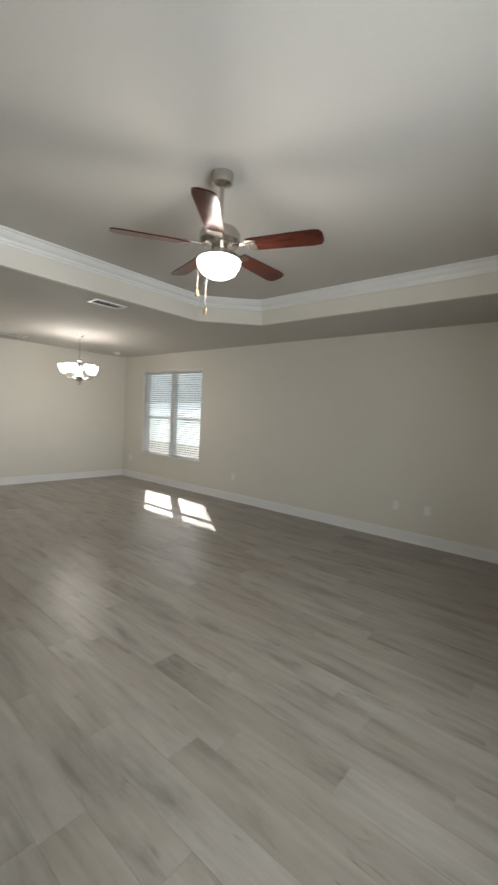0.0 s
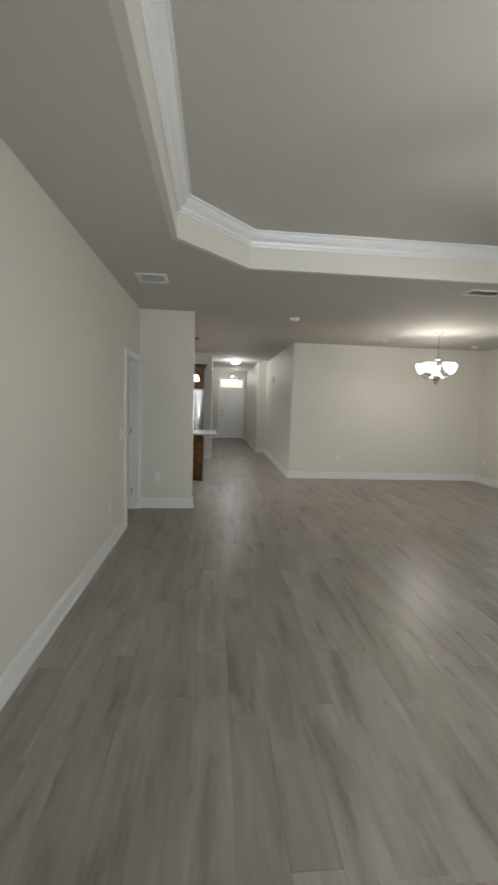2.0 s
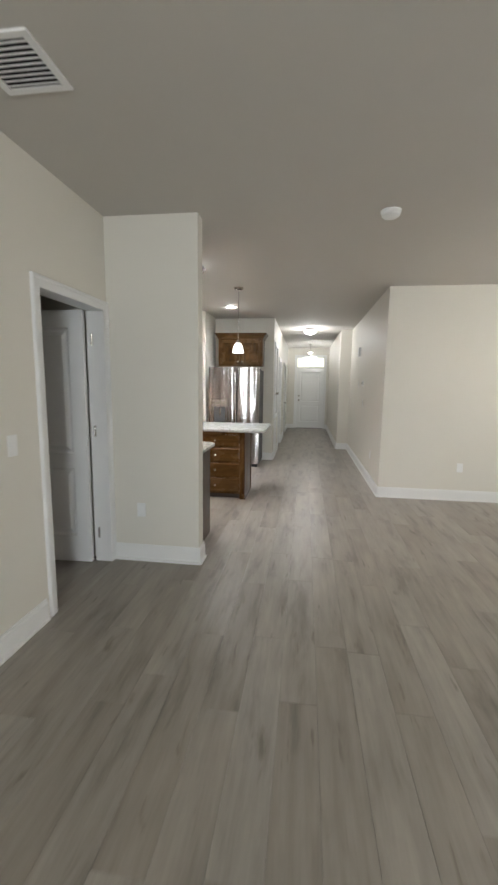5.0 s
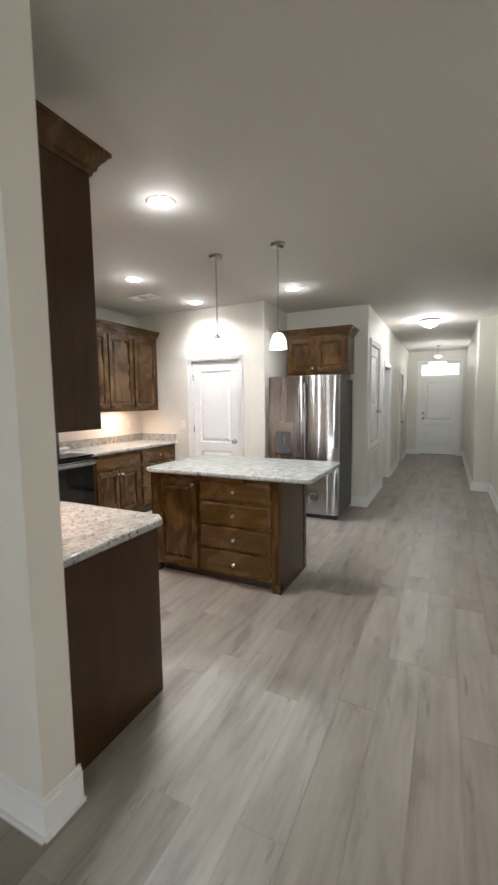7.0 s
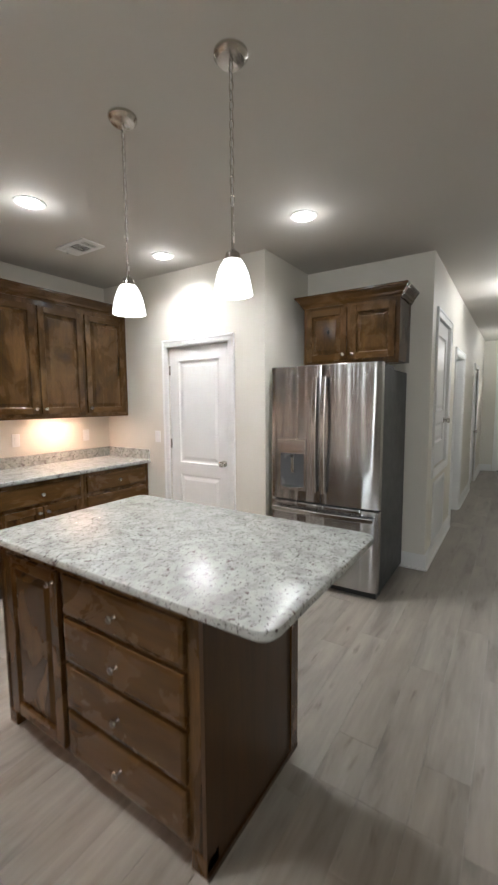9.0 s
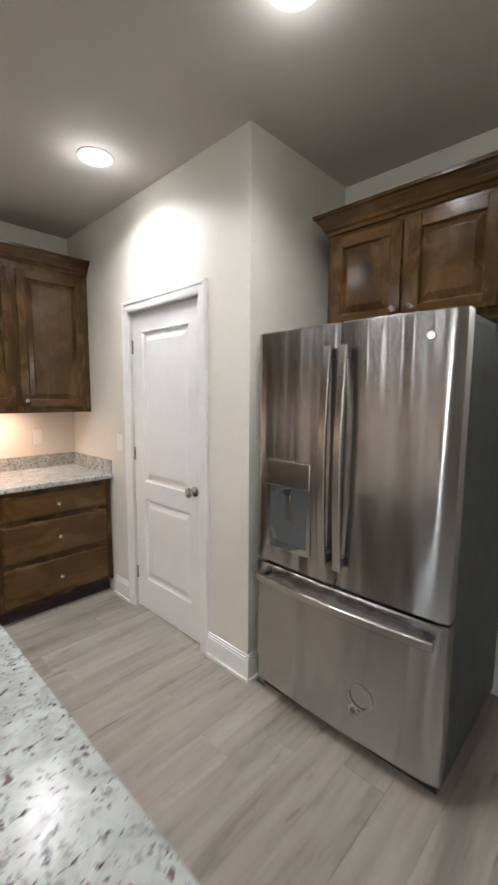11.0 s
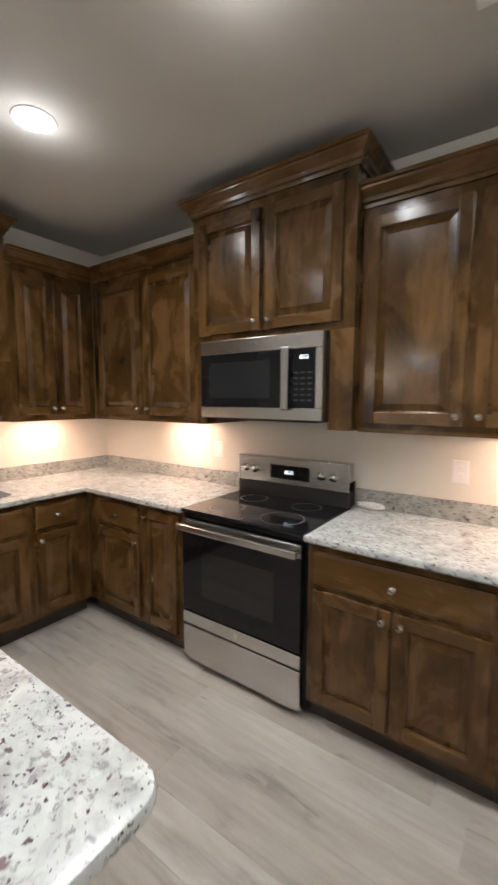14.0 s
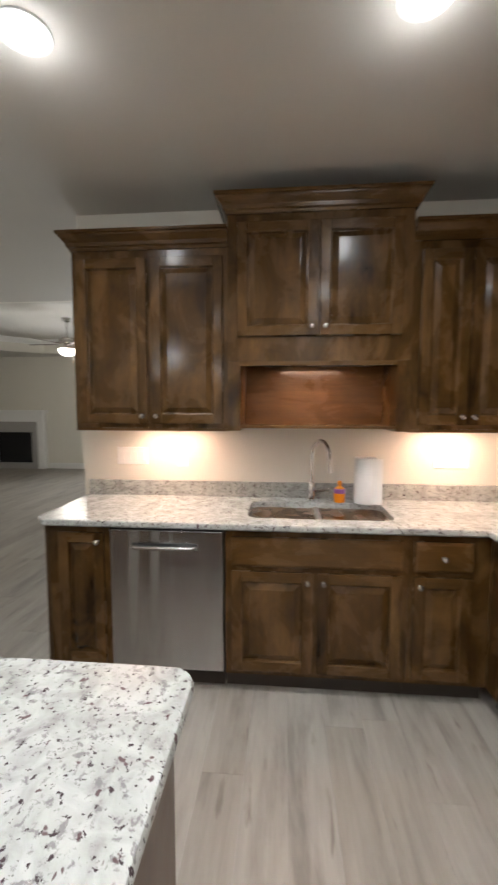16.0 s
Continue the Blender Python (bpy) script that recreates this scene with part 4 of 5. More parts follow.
rd = part("door", curved_front(SPLIT_X + 0.003, FW - 0.003, MID + 0.008, 1.785), STEEL_WAVY, fg, "stainless right door", True)
fz = part("freezer_drawer", curved_front(0.003, FW - 0.003, 0.06, MID - 0.004), STEEL_WAVY, fg, "stainless freezer drawer", True)
part("toe_grille", boxed(0.02, -0.03, 0.0, FW - 0.02, 0.1, 0.055), BLACK, fg)


def flat_bar(points, w, d, across):
    """A flat bar with eased edges along points in the door's plane; across is its width's direction."""
    bm = bmesh.new()
    side = Vector(across)
    rings = []
    for x, y, z in points:
        p, out = Vector((x, y, z)), Vector((0, -1, 0))
        rings.append([bm.verts.new(p + side * (w / 2 * a) + out * (d / 2 * b)) for a, b in ((-1, -0.6), (-0.75, -1), (0.75, -1), (1, -0.6), (1, 0.6), (0.75, 1), (-0.75, 1), (-1, 0.6))])
    for a, b in zip(rings, rings[1:]):
        for k in range(8):
            bm.faces.new((a[k], a[(k + 1) % 8], b[(k + 1) % 8], b[k]))
    bm.faces.new(rings[0]), bm.faces.new(rings[-1])
    bmesh.ops.recalc_face_normals(bm, faces=bm.faces)
    return bm


for x, dd in ((SPLIT_X - 0.036, ld), (SPLIT_X + 0.036, rd)):
    bar = [(x, -0.128 - 0.022 * math.sin(math.pi * k / 12), 0.79 + 0.90 * k / 12) for k in range(13)]
    part("handle", flat_bar(bar, 0.036, 0.018, (1, 0, 0)), STEEL, dd, "tall flat stainless handle", True)
    for z in (0.80, 1.64):
        part("handle_bracket", boxed(x - 0.014, -0.124, z, x + 0.014, -0.088, z + 0.04, bev=0.003), BLACK, dd, "dark handle mount")
bar = [(0.035 + (FW - 0.07) * k / 14, -0.118 - 0.028 * math.sin(math.pi * k / 14), 0.625) for k in range(15)]
part("handle", flat_bar(bar, 0.036, 0.018, (0, 0, 1)), STEEL_H, fz, "wide flat stainless handle", True)
for x in (0.04, FW - 0.07):
    part("handle_bracket", boxed(x, -0.114, 0.612, x + 0.03, -0.078, 0.638, bev=0.003), BLACK, fz)
bm = bmesh.new()
box(bm, 0.085, -0.0985, 0.785, 0.335, -0.085, 0.815), box(bm, 0.085, -0.0985, 0.815, 0.105, -0.085, 1.085), box(bm, 0.315, -0.0985, 0.815, 0.335, -0.085, 1.085)
part("dispenser_frame", bm, STEEL, ld)
part("dispenser_panel", boxed(0.085, -0.108, 1.085, 0.335, -0.085, 1.205, bev=0.005), STEEL_H, ld, "stainless dispenser control strip")
part("dispenser_recess", boxed(0.105, -0.0965, 0.815, 0.315, -0.0860, 1.0845), plain("dispenser_grey", (0.10, 0.105, 0.11), 0.25), ld, "dark dispenser recess")
part("dispenser_paddle", boxed(0.205, -0.112, 0.93, 0.235, -0.0968, 1.08, bev=0.004), STEEL, ld)
part("dispenser_spout", lathe(bmesh.new(), [(0.02, 1.084), (0.02, 1.066), (0.012, 1.055)], (0.22, -0.118, 0), 16), BLACK, ld)
part("drip_tray", lathe(bmesh.new(), [(0.075, 0.816), (0.08, 0.82), (0.07, 0.823)], (0.21, -0.098, 0), 20), STEEL, ld)
part("badge", lathe(bmesh.new(), [(0.016, -0.0855), (0.016, -0.0885), (0.012, -0.09)], (FW - 0.11, 0, 1.70), 20, "y"), CHROME, rd)
for x, z, r in ((0.60, 0.27, 0.055), (0.57, 0.20, 0.022)):
    part("sticker", lathe(bmesh.new(), [(r, -0.0935), (r, -0.0955), (r - 0.008, -0.0955)], (x, 0, z), 24, "y", cap=False), plain("clear_sticker", (0.5, 0.5, 0.5), 0.3, 0.9), fz)

# ---- sink, faucet, bottles ----
sk = thing("kitchen_sink", pose(0, 0, 0), "stainless double-bowl undermount sink", "sink")


def bowl(outline, z0, z1):
    bm = bmesh.new()
    prof = [(0.0, z1), (0.004, z0 + 0.03), (0.03, z0), (0.06, z0 - 0.004)]
    rings = [[bm.verts.new((p.x, p.y, z)) for p in offset_outline(outline, i)] for i, z in prof]
    n = len(outline)
    for a, b in zip(rings, rings[1:]):
        for k in range(n):
            bm.faces.new((a[k], a[(k + 1) % n], b[(k + 1) % n], b[k]))
    bm.faces.new(rings[-1])
    return bm


part("bowl", bowl(rounded(-6.398, -1.935, -5.998, -1.55, 0.075), 0.69, 0.8805), SINK_STEEL, sk, smooth=True)
part("bowl", bowl(rounded(-6.398, -2.345, -5.998, -1.965, 0.075), 0.69, 0.8805), SINK_STEEL, sk, smooth=True)
part("divider", boxed(-6.388, -1.966, 0.80, -6.008, -1.934, 0.895, bev=0.006), SINK_STEEL, sk)
for y in (-1.74, -2.155):
    part("drain", lathe(bmesh.new(), [(0.045, 0.687), (0.045, 0.69), (0.03, 0.689)], (-6.198, y, 0), 24), CHROME, sk)

fc = thing("faucet", pose(-5.948, -1.93, CT1, 0, 0, 25), "polished chrome gooseneck pull-down faucet", "faucet")
part("base", lathe(bmesh.new(), [(0.028, 0), (0.028, 0.012), (0.022, 0.018), (0.021, 0.11), (0.018, 0.12)]), CHROME, fc, smooth=True)
arc = [(0, 0, 0.11), (0, 0, 0.30)] + [(-0.085 + 0.085 * math.cos(a), -0.02 * math.sin(a / 2), 0.30 + 0.085 * math.sin(a)) for a in [math.pi * k / 10 for k in range(1, 10)]] + [(-0.172, -0.02, 0.28)]
part("spout", tube(bmesh.new(), arc, 0.0115, 12), CHROME, fc, smooth=True)
part("spray_head", tube(bmesh.new(), [(-0.172, -0.02, 0.285), (-0.175, -0.021, 0.24), (-0.18, -0.022, 0.20)], 0.016, 12), CHROME, fc, smooth=True)
part("lever", tube(bmesh.new(), [(0, -0.02, 0.055), (-0.01, -0.06, 0.058), (-0.03, -0.11, 0.07)], 0.009, 10), CHROME, fc, smooth=True)
sb = thing("soap_bottle", pose(-5.978, -2.10, CT1), "small orange dish soap bottle with label", "soap bottle")
part("body", lathe(bmesh.new(), [(0.030, 0), (0.034, 0.008), (0.035, 0.07), (0.028, 0.09), (0.013, 0.10), (0.013, 0.108)]), ORANGE, sb, smooth=True)
part("label", lathe(bmesh.new(), [(0.0354, 0.058), (0.0354, 0.083), (0.03, 0.0865)]), PURPLE, sb, smooth=True)
part("cap", lathe(bmesh.new(), [(0.014, 0.1085), (0.014, 0.128), (0.008, 0.134)]), ORANGE, sb, smooth=True)
pt = thing("paper_towel_roll", pose(-5.978, -2.255, CT1), "upright white paper towel roll", "paper towel")
part("roll", lathe(bmesh.new(), [(0.066, 0), (0.068, 0.006), (0.068, 0.274), (0.066, 0.28), (0.022, 0.28), (0.022, 0.27)], steps=32), PAPER, pt, smooth=True)
part("loose_sheet", boxed(-0.062, -0.09, 0.002, -0.058, 0.0, 0.278), PAPER, pt)


bm = bmesh.new()
bmesh.ops.create_icosphere(bm, subdivisions=3, radius=1.0)
crease = random.Random(3)
for v in bm.verts:
    k = 1 + crease.uniform(-0.18, 0.18)
    v.co = Vector((v.co.x * 0.075 * k, v.co.y * 0.022 * k, max(v.co.z, -0.75) * 0.022 * k))
low = min(v.co.z for v in bm.verts)
for v in bm.verts:
    v.co += Vector((-8.30, -3.335, CT1 + 0.001 - low))
solid("plastic_packet", bm, WHITE_PLASTIC, "small crumpled white plastic packet on the granite counter", "packet")


# ---- outlets and switches, facing -y in their own frame ----
def wall_plate(name, m, label, gangs=1, switch=False):
    p = thing(name, m, label, "switch" if switch else "outlet", "wall plates")
    w = 0.073 + 0.046 * (gangs - 1)
    part("plate", plate(bmesh.new(), w, 0.117, [(0, -0.0005), (0, -0.004), (0.003, -0.006)], -w / 2, -0.0585), WHITE_PLASTIC, p)
    for g in range(gangs):
        x = (g - (gangs - 1) / 2) * 0.046
        if switch:
            part("rocker", boxed(x - 0.016, -0.009, -0.032, x + 0.016, -0.0062, 0.032, bev=0.001), WHITE_PLASTIC, p)
        else:
            for z in (0.02, -0.02):
                part("socket", lathe(bmesh.new(), [(0.017, -0.0062), (0.0165, -0.008)], (x, 0, z), 16, "y"), WHITE_PLASTIC, p)
    return p


for x, z in ((-1.68, 0.45), (-1.28, 0.45), (-4.62, 0.43), (-7.85, 0.45)):
    wall_plate("wall_outlet", pose(x, WINDOW_Y, z), "white duplex outlet on the greige wall")
wall_plate("wall_outlet", pose(DINING_X, 2.47, 0.44, 0, 0, 90), "white duplex outlet on the dining wall")
wall_plate("wall_outlet", pose(PART_E, -0.89, 0.44, 0, 0, 90), "white duplex outlet on the partition")
for x, z in ((-1.52, 0.50), (-4.12, 0.43)):
    wall_plate("wall_outlet", pose(x, LEFT_Y, z, 0, 0, 180), "white duplex outlet on the living room wall")
wall_plate("light_switch", pose(-4.60, LEFT_Y, 1.14, 0, 0, 180), "white rocker switch beside the bedroom door", 1, True)
for x in (-8.73, -9.46, -7.17):
    wall_plate("wall_outlet", pose(x, RANGE_Y, 1.165, 0, 0, 180), "white outlet above the granite backsplash")
wall_plate("light_switch", pose(PART_W, -0.74, 1.18, 0, 0, -90), "white triple rocker switch above the counter", 4, True)
wall_plate("wall_outlet", pose(PART_W, -1.08, 1.17, 0, 0, -90), "white outlet above the sink counter")
wall_plate("light_switch", pose(PART_W, -2.80, 1.18, 0, 0, -90), "white double plate above the sink counter", 4, True)
wall_plate("wall_outlet", pose(PANTRY_X, -2.62, 1.16, 0, 0, 90), "white outlet on the pantry wall")
wall_plate("wall_outlet", pose(-8.95, HALL_R, 0.44), "white outlet low on the hall wall")
wall_plate("light_switch", pose(-10.05, HALL_R, 1.20), "white switch on the hall wall", 1, True)
th = thing("thermostat", pose(-10.1, HALL_R, 1.53), "white thermostat on the hall wall", "thermostat")
part("case", boxed(-0.06, -0.025, -0.045, 0.06, -0.0005, 0.045, bev=0.005), WHITE_PLASTIC, th)
part("screen", boxed(-0.035, -0.0262, -0.02, 0.035, -0.0252, 0.025), plain("grey_lcd", (0.25, 0.28, 0.26), 0.2), th)
wall_plate("light_switch", pose(-10.75, HALL_R, 1.52), "white control plate on the hall wall", 1, True)
dc = thing("door_chime", pose(-10.7, HALL_R, 2.12), "small white door chime box high on wall", "door chime")
part("case", boxed(-0.05, -0.04, -0.08, 0.05, -0.0005, 0.08, bev=0.006), WHITE_PLASTIC, dc)


# ---- ceiling vents, detector and lamps ----
def ceiling_vent(x, y, lx, ly, label):
    v = thing("ceiling_vent", pose(x, y, CEIL_Z), label, "air vent", "ceiling vents")
    bm = bmesh.new()
    for a in ((-lx, -ly, lx, -ly + 0.03), (-lx, ly - 0.03, lx, ly), (-lx, -ly + 0.03, -lx + 0.03, ly - 0.03), (lx - 0.03, -ly + 0.03, lx, ly - 0.03)):
        box(bm, a[0], a[1], -0.010, a[2], a[3], -0.0006)
    part("frame", bm, WHITE_PLASTIC, v)
    # flat black sheet paints the unlit duct behind the slats
    part("backing", boxed(-lx + 0.03, -ly + 0.03, -0.002, lx - 0.03, ly - 0.03, -0.0006), DUCT_SHADE, v)
    n = 9
    along_x = lx > ly
    span = (lx if along_x else ly) - 0.035
    for k in range(n):
        c = -span + (k + 0.5) * 2 * span / n
        s = part("slat", boxed(-0.006, -ly + 0.03, -0.0015, 0.006, ly - 0.03, 0.0015) if along_x else boxed(-lx + 0.03, -0.006, -0.0015, lx - 0.03, 0.006, 0.0015), WHITE_PLASTIC, v)
        s.matrix_basis = pose(c, 0, -0.007, 0, 20) if along_x else pose(0, c, -0.007, 35)
    return v


ceiling_vent(-4.28, -0.75, 0.152, 0.15, "square white ceiling vent near the living room wall")
ceiling_vent(-4.14, 2.66, 0.10, 0.19, "white ceiling vent near the tray")
ceiling_vent(-7.6, 2.9, 0.10, 0.19, "white ceiling vent in the dining area")


def ceiling_register(x, y, label):
    """A supply register: short cross louvres, long louvres, then a plain damper strip with a lever."""
    v = thing("ceiling_register", pose(x, y, CEIL_Z), label, "air vent")
    bm = bmesh.new()
    for a in ((-0.10, -0.18, -0.066, 0.18), (0.066, -0.18, 0.10, 0.18), (-0.066, 0.142, 0.066, 0.18), (-0.066, 0.060, 0.066, 0.078), (-0.066, -0.18, 0.066, -0.064)):
        box(bm, a[0], a[1], -0.010, a[2], a[3], -0.0006)
    part("frame", bm, WHITE_PLASTIC, v)
    # black sheet again stands for the duct's shade
    part("backing", boxed(-0.066, -0.064, -0.002, 0.066, 0.142, -0.0006), DUCT_SHADE, v)
    for k in range(4):
        part("slat", boxed(-0.066, -0.005, -0.001, 0.066, 0.005, 0.001), WHITE_PLASTIC, v).matrix_basis = pose(0, 0.088 + k * 0.0155, -0.0065, -40)
    for k in range(10):
        part("slat", boxed(-0.004, -0.064, -0.001, 0.004, 0.060, 0.001), WHITE_PLASTIC, v).matrix_basis = pose(-0.0594 + k * 0.0132, 0, -0.0065, 0, 40)
    part("damper_strip", boxed(-0.06, -0.135, -0.013, 0.06, -0.09, -0.0102, bev=0.001), WHITE_PLASTIC, v)
    part("lever", boxed(-0.004, -0.176, -0.022, 0.004, -0.160, -0.0102, bev=0.001), WHITE_PLASTIC, v)
    return v


ceiling_register(-8.89, -2.53, "white ceiling register with two louvre banks above kitchen")
sd = thing("smoke_detector", pose(-5.85, 1.0, CEIL_Z), "round white smoke detector on the ceiling", "smoke detector")
part("base", lathe(bmesh.new(), [(0.072, -0.0006), (0.072, -0.014)], steps=32), WHITE_PLASTIC, sd, smooth=True)
part("cover", lathe(bmesh.new(), [(0.066, -0.0145), (0.064, -0.034), (0.05, -0.046), (0.02, -0.05)], steps=32), WHITE_PLASTIC, sd, smooth=True)
sd2 = copy_thing(sd, pose(-7.6, 4.9, CEIL_Z))


def recessed_light(x, y):
    c = thing("recessed_light", pose(x, y, CEIL_Z), "round lit LED downlight in white trim", "downlight", "recessed lights")
    part("trim_ring", lathe(bmesh.new(), [(0.092, -0.0006), (0.090, -0.006), (0.074, -0.009), (0.069, -0.003)], steps=32, cap=False), WHITE_PLASTIC, c, smooth=True)
    part("lens", lathe(bmesh.new(), [(0.068, -0.002), (0.068, -0.0065), (0.056, -0.012), (0.03, -0.0155)], steps=32), GLOW_CAN, c, "glowing lens")
    lamp("downlight", "AREA", (x, y, CEIL_Z - 0.012), K_CAN, COOL, 0.13, spread=138)
    lamp("downlight_dome", "POINT", (x, y, CEIL_Z - 0.09), K_CAN * 0.036, COOL, 0.045)
    return c


for x, y in ((-9.40, -0.82), (-9.40, -2.13), (-8.28, -2.14), (-7.14, -2.17), (-7.12, -0.88)):
    recessed_light(x, y)


def pendant(x, y):
    p = thing("pendant_light", pose(x, y, CEIL_Z), "lit white glass pendant on a nickel chain", "pendant lamp", "pendants over the island")
    part("canopy", lathe(bmesh.new(), [(0.062, -0.0006), (0.062, -0.012), (0.05, -0.026), (0.02, -0.032)], steps=28), NICKEL, p, "domed nickel canopy", True)
    part("cord", tube(bmesh.new(), [(0, 0, -0.03), (0, 0, -0.68)], 0.0025, 6), plain("clear_cord", (0.4, 0.39, 0.37), 0.4), p)
    bm = bmesh.new()
    for k in range(15):
        z = -0.045 - k * 0.032
        pts = []
        for j in range(11):
            a = 2 * math.pi * j / 10
            u, v = 0.0085 * math.cos(a), 0.021 * math.sin(a)
            pts.append((u, 0, z + v) if k % 2 else (0, u, z + v))
        tube(bm, pts, 0.0022, 5)
    part("chain", bm, NICKEL, p, "nickel chain links")
    part("stem", tube(bmesh.new(), [(0, 0, -0.52), (0, 0, -0.69)], 0.006, 8), NICKEL, p)
    part("socket_cap", lathe(bmesh.new(), [(0.008, -0.67), (0.026, -0.685), (0.030, -0.705), (0.036, -0.71)], steps=24), NICKEL, p, smooth=True)
    part("shade", lathe(bmesh.new(), [(0.032, -0.708), (0.045, -0.725), (0.060, -0.76), (0.069, -0.80), (0.074, -0.835), (0.070, -0.835), (0.054, -0.76), (0.03, -0.714)], steps=32), GLOW_SHADE, p, "lit white glass shade", True)
    lamp("pendant_bulb", "POINT", (x, y, CEIL_Z - 0.87), K_PEND, COOL, 0.05)
    return p


pendant(-8.10, -0.48)
pendant(-8.10, -1.06)


def under_light(x, y, z, lx, ly, watts=None):
    u = thing("under_cabinet_light", pose(x, y, z), "slim warm light bar under the cabinet", "cabinet light", "under-cabinet lights")
    part("housing", boxed(-lx, -ly, -0.010, lx, ly, -0.0005), WHITE_PLASTIC, u)
    part("diffuser", boxed(-lx + 0.004, -ly + 0.004, -0.0125, lx - 0.004, ly - 0.004, -0.0102), GLOW_UNDER, u, "glowing diffuser")
    lamp("cabinet_glow", "AREA", (x, y, z - 0.014), watts or K_UNDER, WARM, 2 * lx, (0, 0, -1), 2 * ly)


under_light(-9.10, -3.21, 1.385, 0.17, 0.02)
under_light(-6.93, -3.21, 1.385, 0.14, 0.02)
under_light(-6.05, -1.02, 1.385, 0.02, 0.17)
under_light(-6.05, -2.76, 1.385, 0.02, 0.15)
under_light(-6.16, -1.93, 1.7595, 0.02, 0.20, 4.6)


# ---- hall ceiling lights ----
def flush_light(x, y, watts, r=0.16):
    f = thing("flush_ceiling_light", pose(x, y, CEIL_Z), "lit frosted dome flush ceiling light", "ceiling light", "hall lights")
    part("base", lathe(bmesh.new(), [(r * 0.95, -0.0006), (r, -0.012), (r * 0.98, -0.026)], steps=32), NICKEL, f, smooth=True)
    part("dome", lathe(bmesh.new(), [(r * 0.93, -0.0265), (r * 0.85, -0.06), (r * 0.6, -0.095), (r * 0.25, -0.115), (0.01, -0.118)], steps=32), GLOW_SHADE, f, "lit frosted glass dome", True)
    part("finial", lathe(bmesh.new(), [(0.012, -0.1185), (0.010, -0.135), (0.003, -0.14)], steps=12), NICKEL, f, smooth=True)
    lamp("hall_bulb", "POINT", (x, y, CEIL_Z - 0.20), watts, COOL, 0.1)


flush_light(-12.15, 0.5, K_HALL)
fp2 = thing("foyer_pendant", pose(-15.6, 0.55, CEIL_Z), "lit frosted bowl pendant on a nickel rod", "pendant lamp")
part("canopy", lathe(bmesh.new(), [(0.065, -0.0006), (0.065, -0.012), (0.04, -0.03), (0.012, -0.034)], steps=24), NICKEL, fp2, smooth=True)
part("rod", tube(bmesh.new(), [(0, 0, -0.03), (0, 0, -0.42)], 0.007, 8), NICKEL, fp2)
part("collar", lathe(bmesh.new(), [(0.012, -0.24), (0.10, -0.255), (0.11, -0.265), (0.05, -0.285), (0.012, -0.30)], steps=24), NICKEL, fp2, smooth=True)
part("bowl", lathe(bmesh.new(), [(0.205, -0.40), (0.20, -0.405), (0.16, -0.455), (0.09, -0.50), (0.02, -0.52), (0.02, -0.51), (0.15, -0.45), (0.195, -0.40)], steps=32), GLOW_SHADE, fp2, "lit frosted glass bowl", True)
part("finial", lathe(bmesh.new(), [(0.018, -0.5205), (0.012, -0.545), (0.004, -0.55)], steps=12), NICKEL, fp2, smooth=True)
lamp("foyer_bulb", "POINT", (-15.6, 0.55, CEIL_Z - 0.36), K_HALL * 0.8, COOL, 0.08)

# ---- dining chandelier ----
ch = thing("chandelier", pose(-6.40, 3.48, CEIL_Z), "nickel chandelier with five lit glass shades", "chandelier")
part("canopy", lathe(bmesh.new(), [(0.065, -0.0006), (0.065, -0.012), (0.04, -0.03), (0.012, -0.034)], steps=28), NICKEL, ch, smooth=True)
part("rod", tube(bmesh.new(), [(0, 0, -0.03), (0, 0, -0.42)], 0.006, 8), NICKEL, ch)
part("column", lathe(bmesh.new(), [(0.012, -0.40), (0.045, -0.41), (0.05, -0.43), (0.03, -0.45), (0.028, -0.60), (0.06, -0.66), (0.085, -0.70), (0.05, -0.76), (0.025, -0.79), (0.03, -0.81), (0.012, -0.83)], steps=24), NICKEL, ch, smooth=True)
for k in range(5):
    a = radians(72 * k + 15)
    c, s = math.cos(a), math.sin(a)
    arm = part("arm", tube(bmesh.new(), [(r * c, r * s, z) for r, z in ((0.06, -0.70), (0.13, -0.73), (0.21, -0.71), (0.24, -0.67), (0.24, -0.64))], 0.008, 8), NICKEL, ch, smooth=True)
    part("shade", lathe(bmesh.new(), [(0.03, -0.645), (0.05, -0.62), (0.075, -0.56), (0.088, -0.50), (0.084, -0.50), (0.045, -0.615)], (0.24 * c, 0.24 * s, 0), 20), GLOW_CUP, arm, "lit frosted glass cup", True)
lamp("chandelier_bulbs", "POINT", (-6.40, 3.48, CEIL_Z - 0.74), K_CHAND, NEUTRAL, 0.28)

# ---- ceiling fan ----
FX, FY = -1.66, 2.0
fan = thing("ceiling_fan", pose(FX, FY, TRAY_Z), "nickel ceiling fan with five mahogany blades and lit bowl", "ceiling fan")
part("canopy", lathe(bmesh.new(), [(0.072, -0.0006), (0.072, -0.02), (0.06, -0.06), (0.03, -0.075), (0.015, -0.078)], steps=28), NICKEL, fan, smooth=True)
part("downrod", tube(bmesh.new(), [(0, 0, -0.07), (0, 0, -0.34)], 0.0135, 12), NICKEL, fan, smooth=True)
part("motor_housing", lathe(bmesh.new(), [(0.03, -0.32), (0.06, -0.33), (0.115, -0.345), (0.13, -0.37), (0.13, -0.415), (0.11, -0.44), (0.06, -0.445)], steps=36), NICKEL, fan, smooth=True)
part("switch_housing", lathe(bmesh.new(), [(0.05, -0.446), (0.055, -0.47), (0.045, -0.50), (0.03, -0.505)], steps=28), NICKEL, fan, smooth=True)
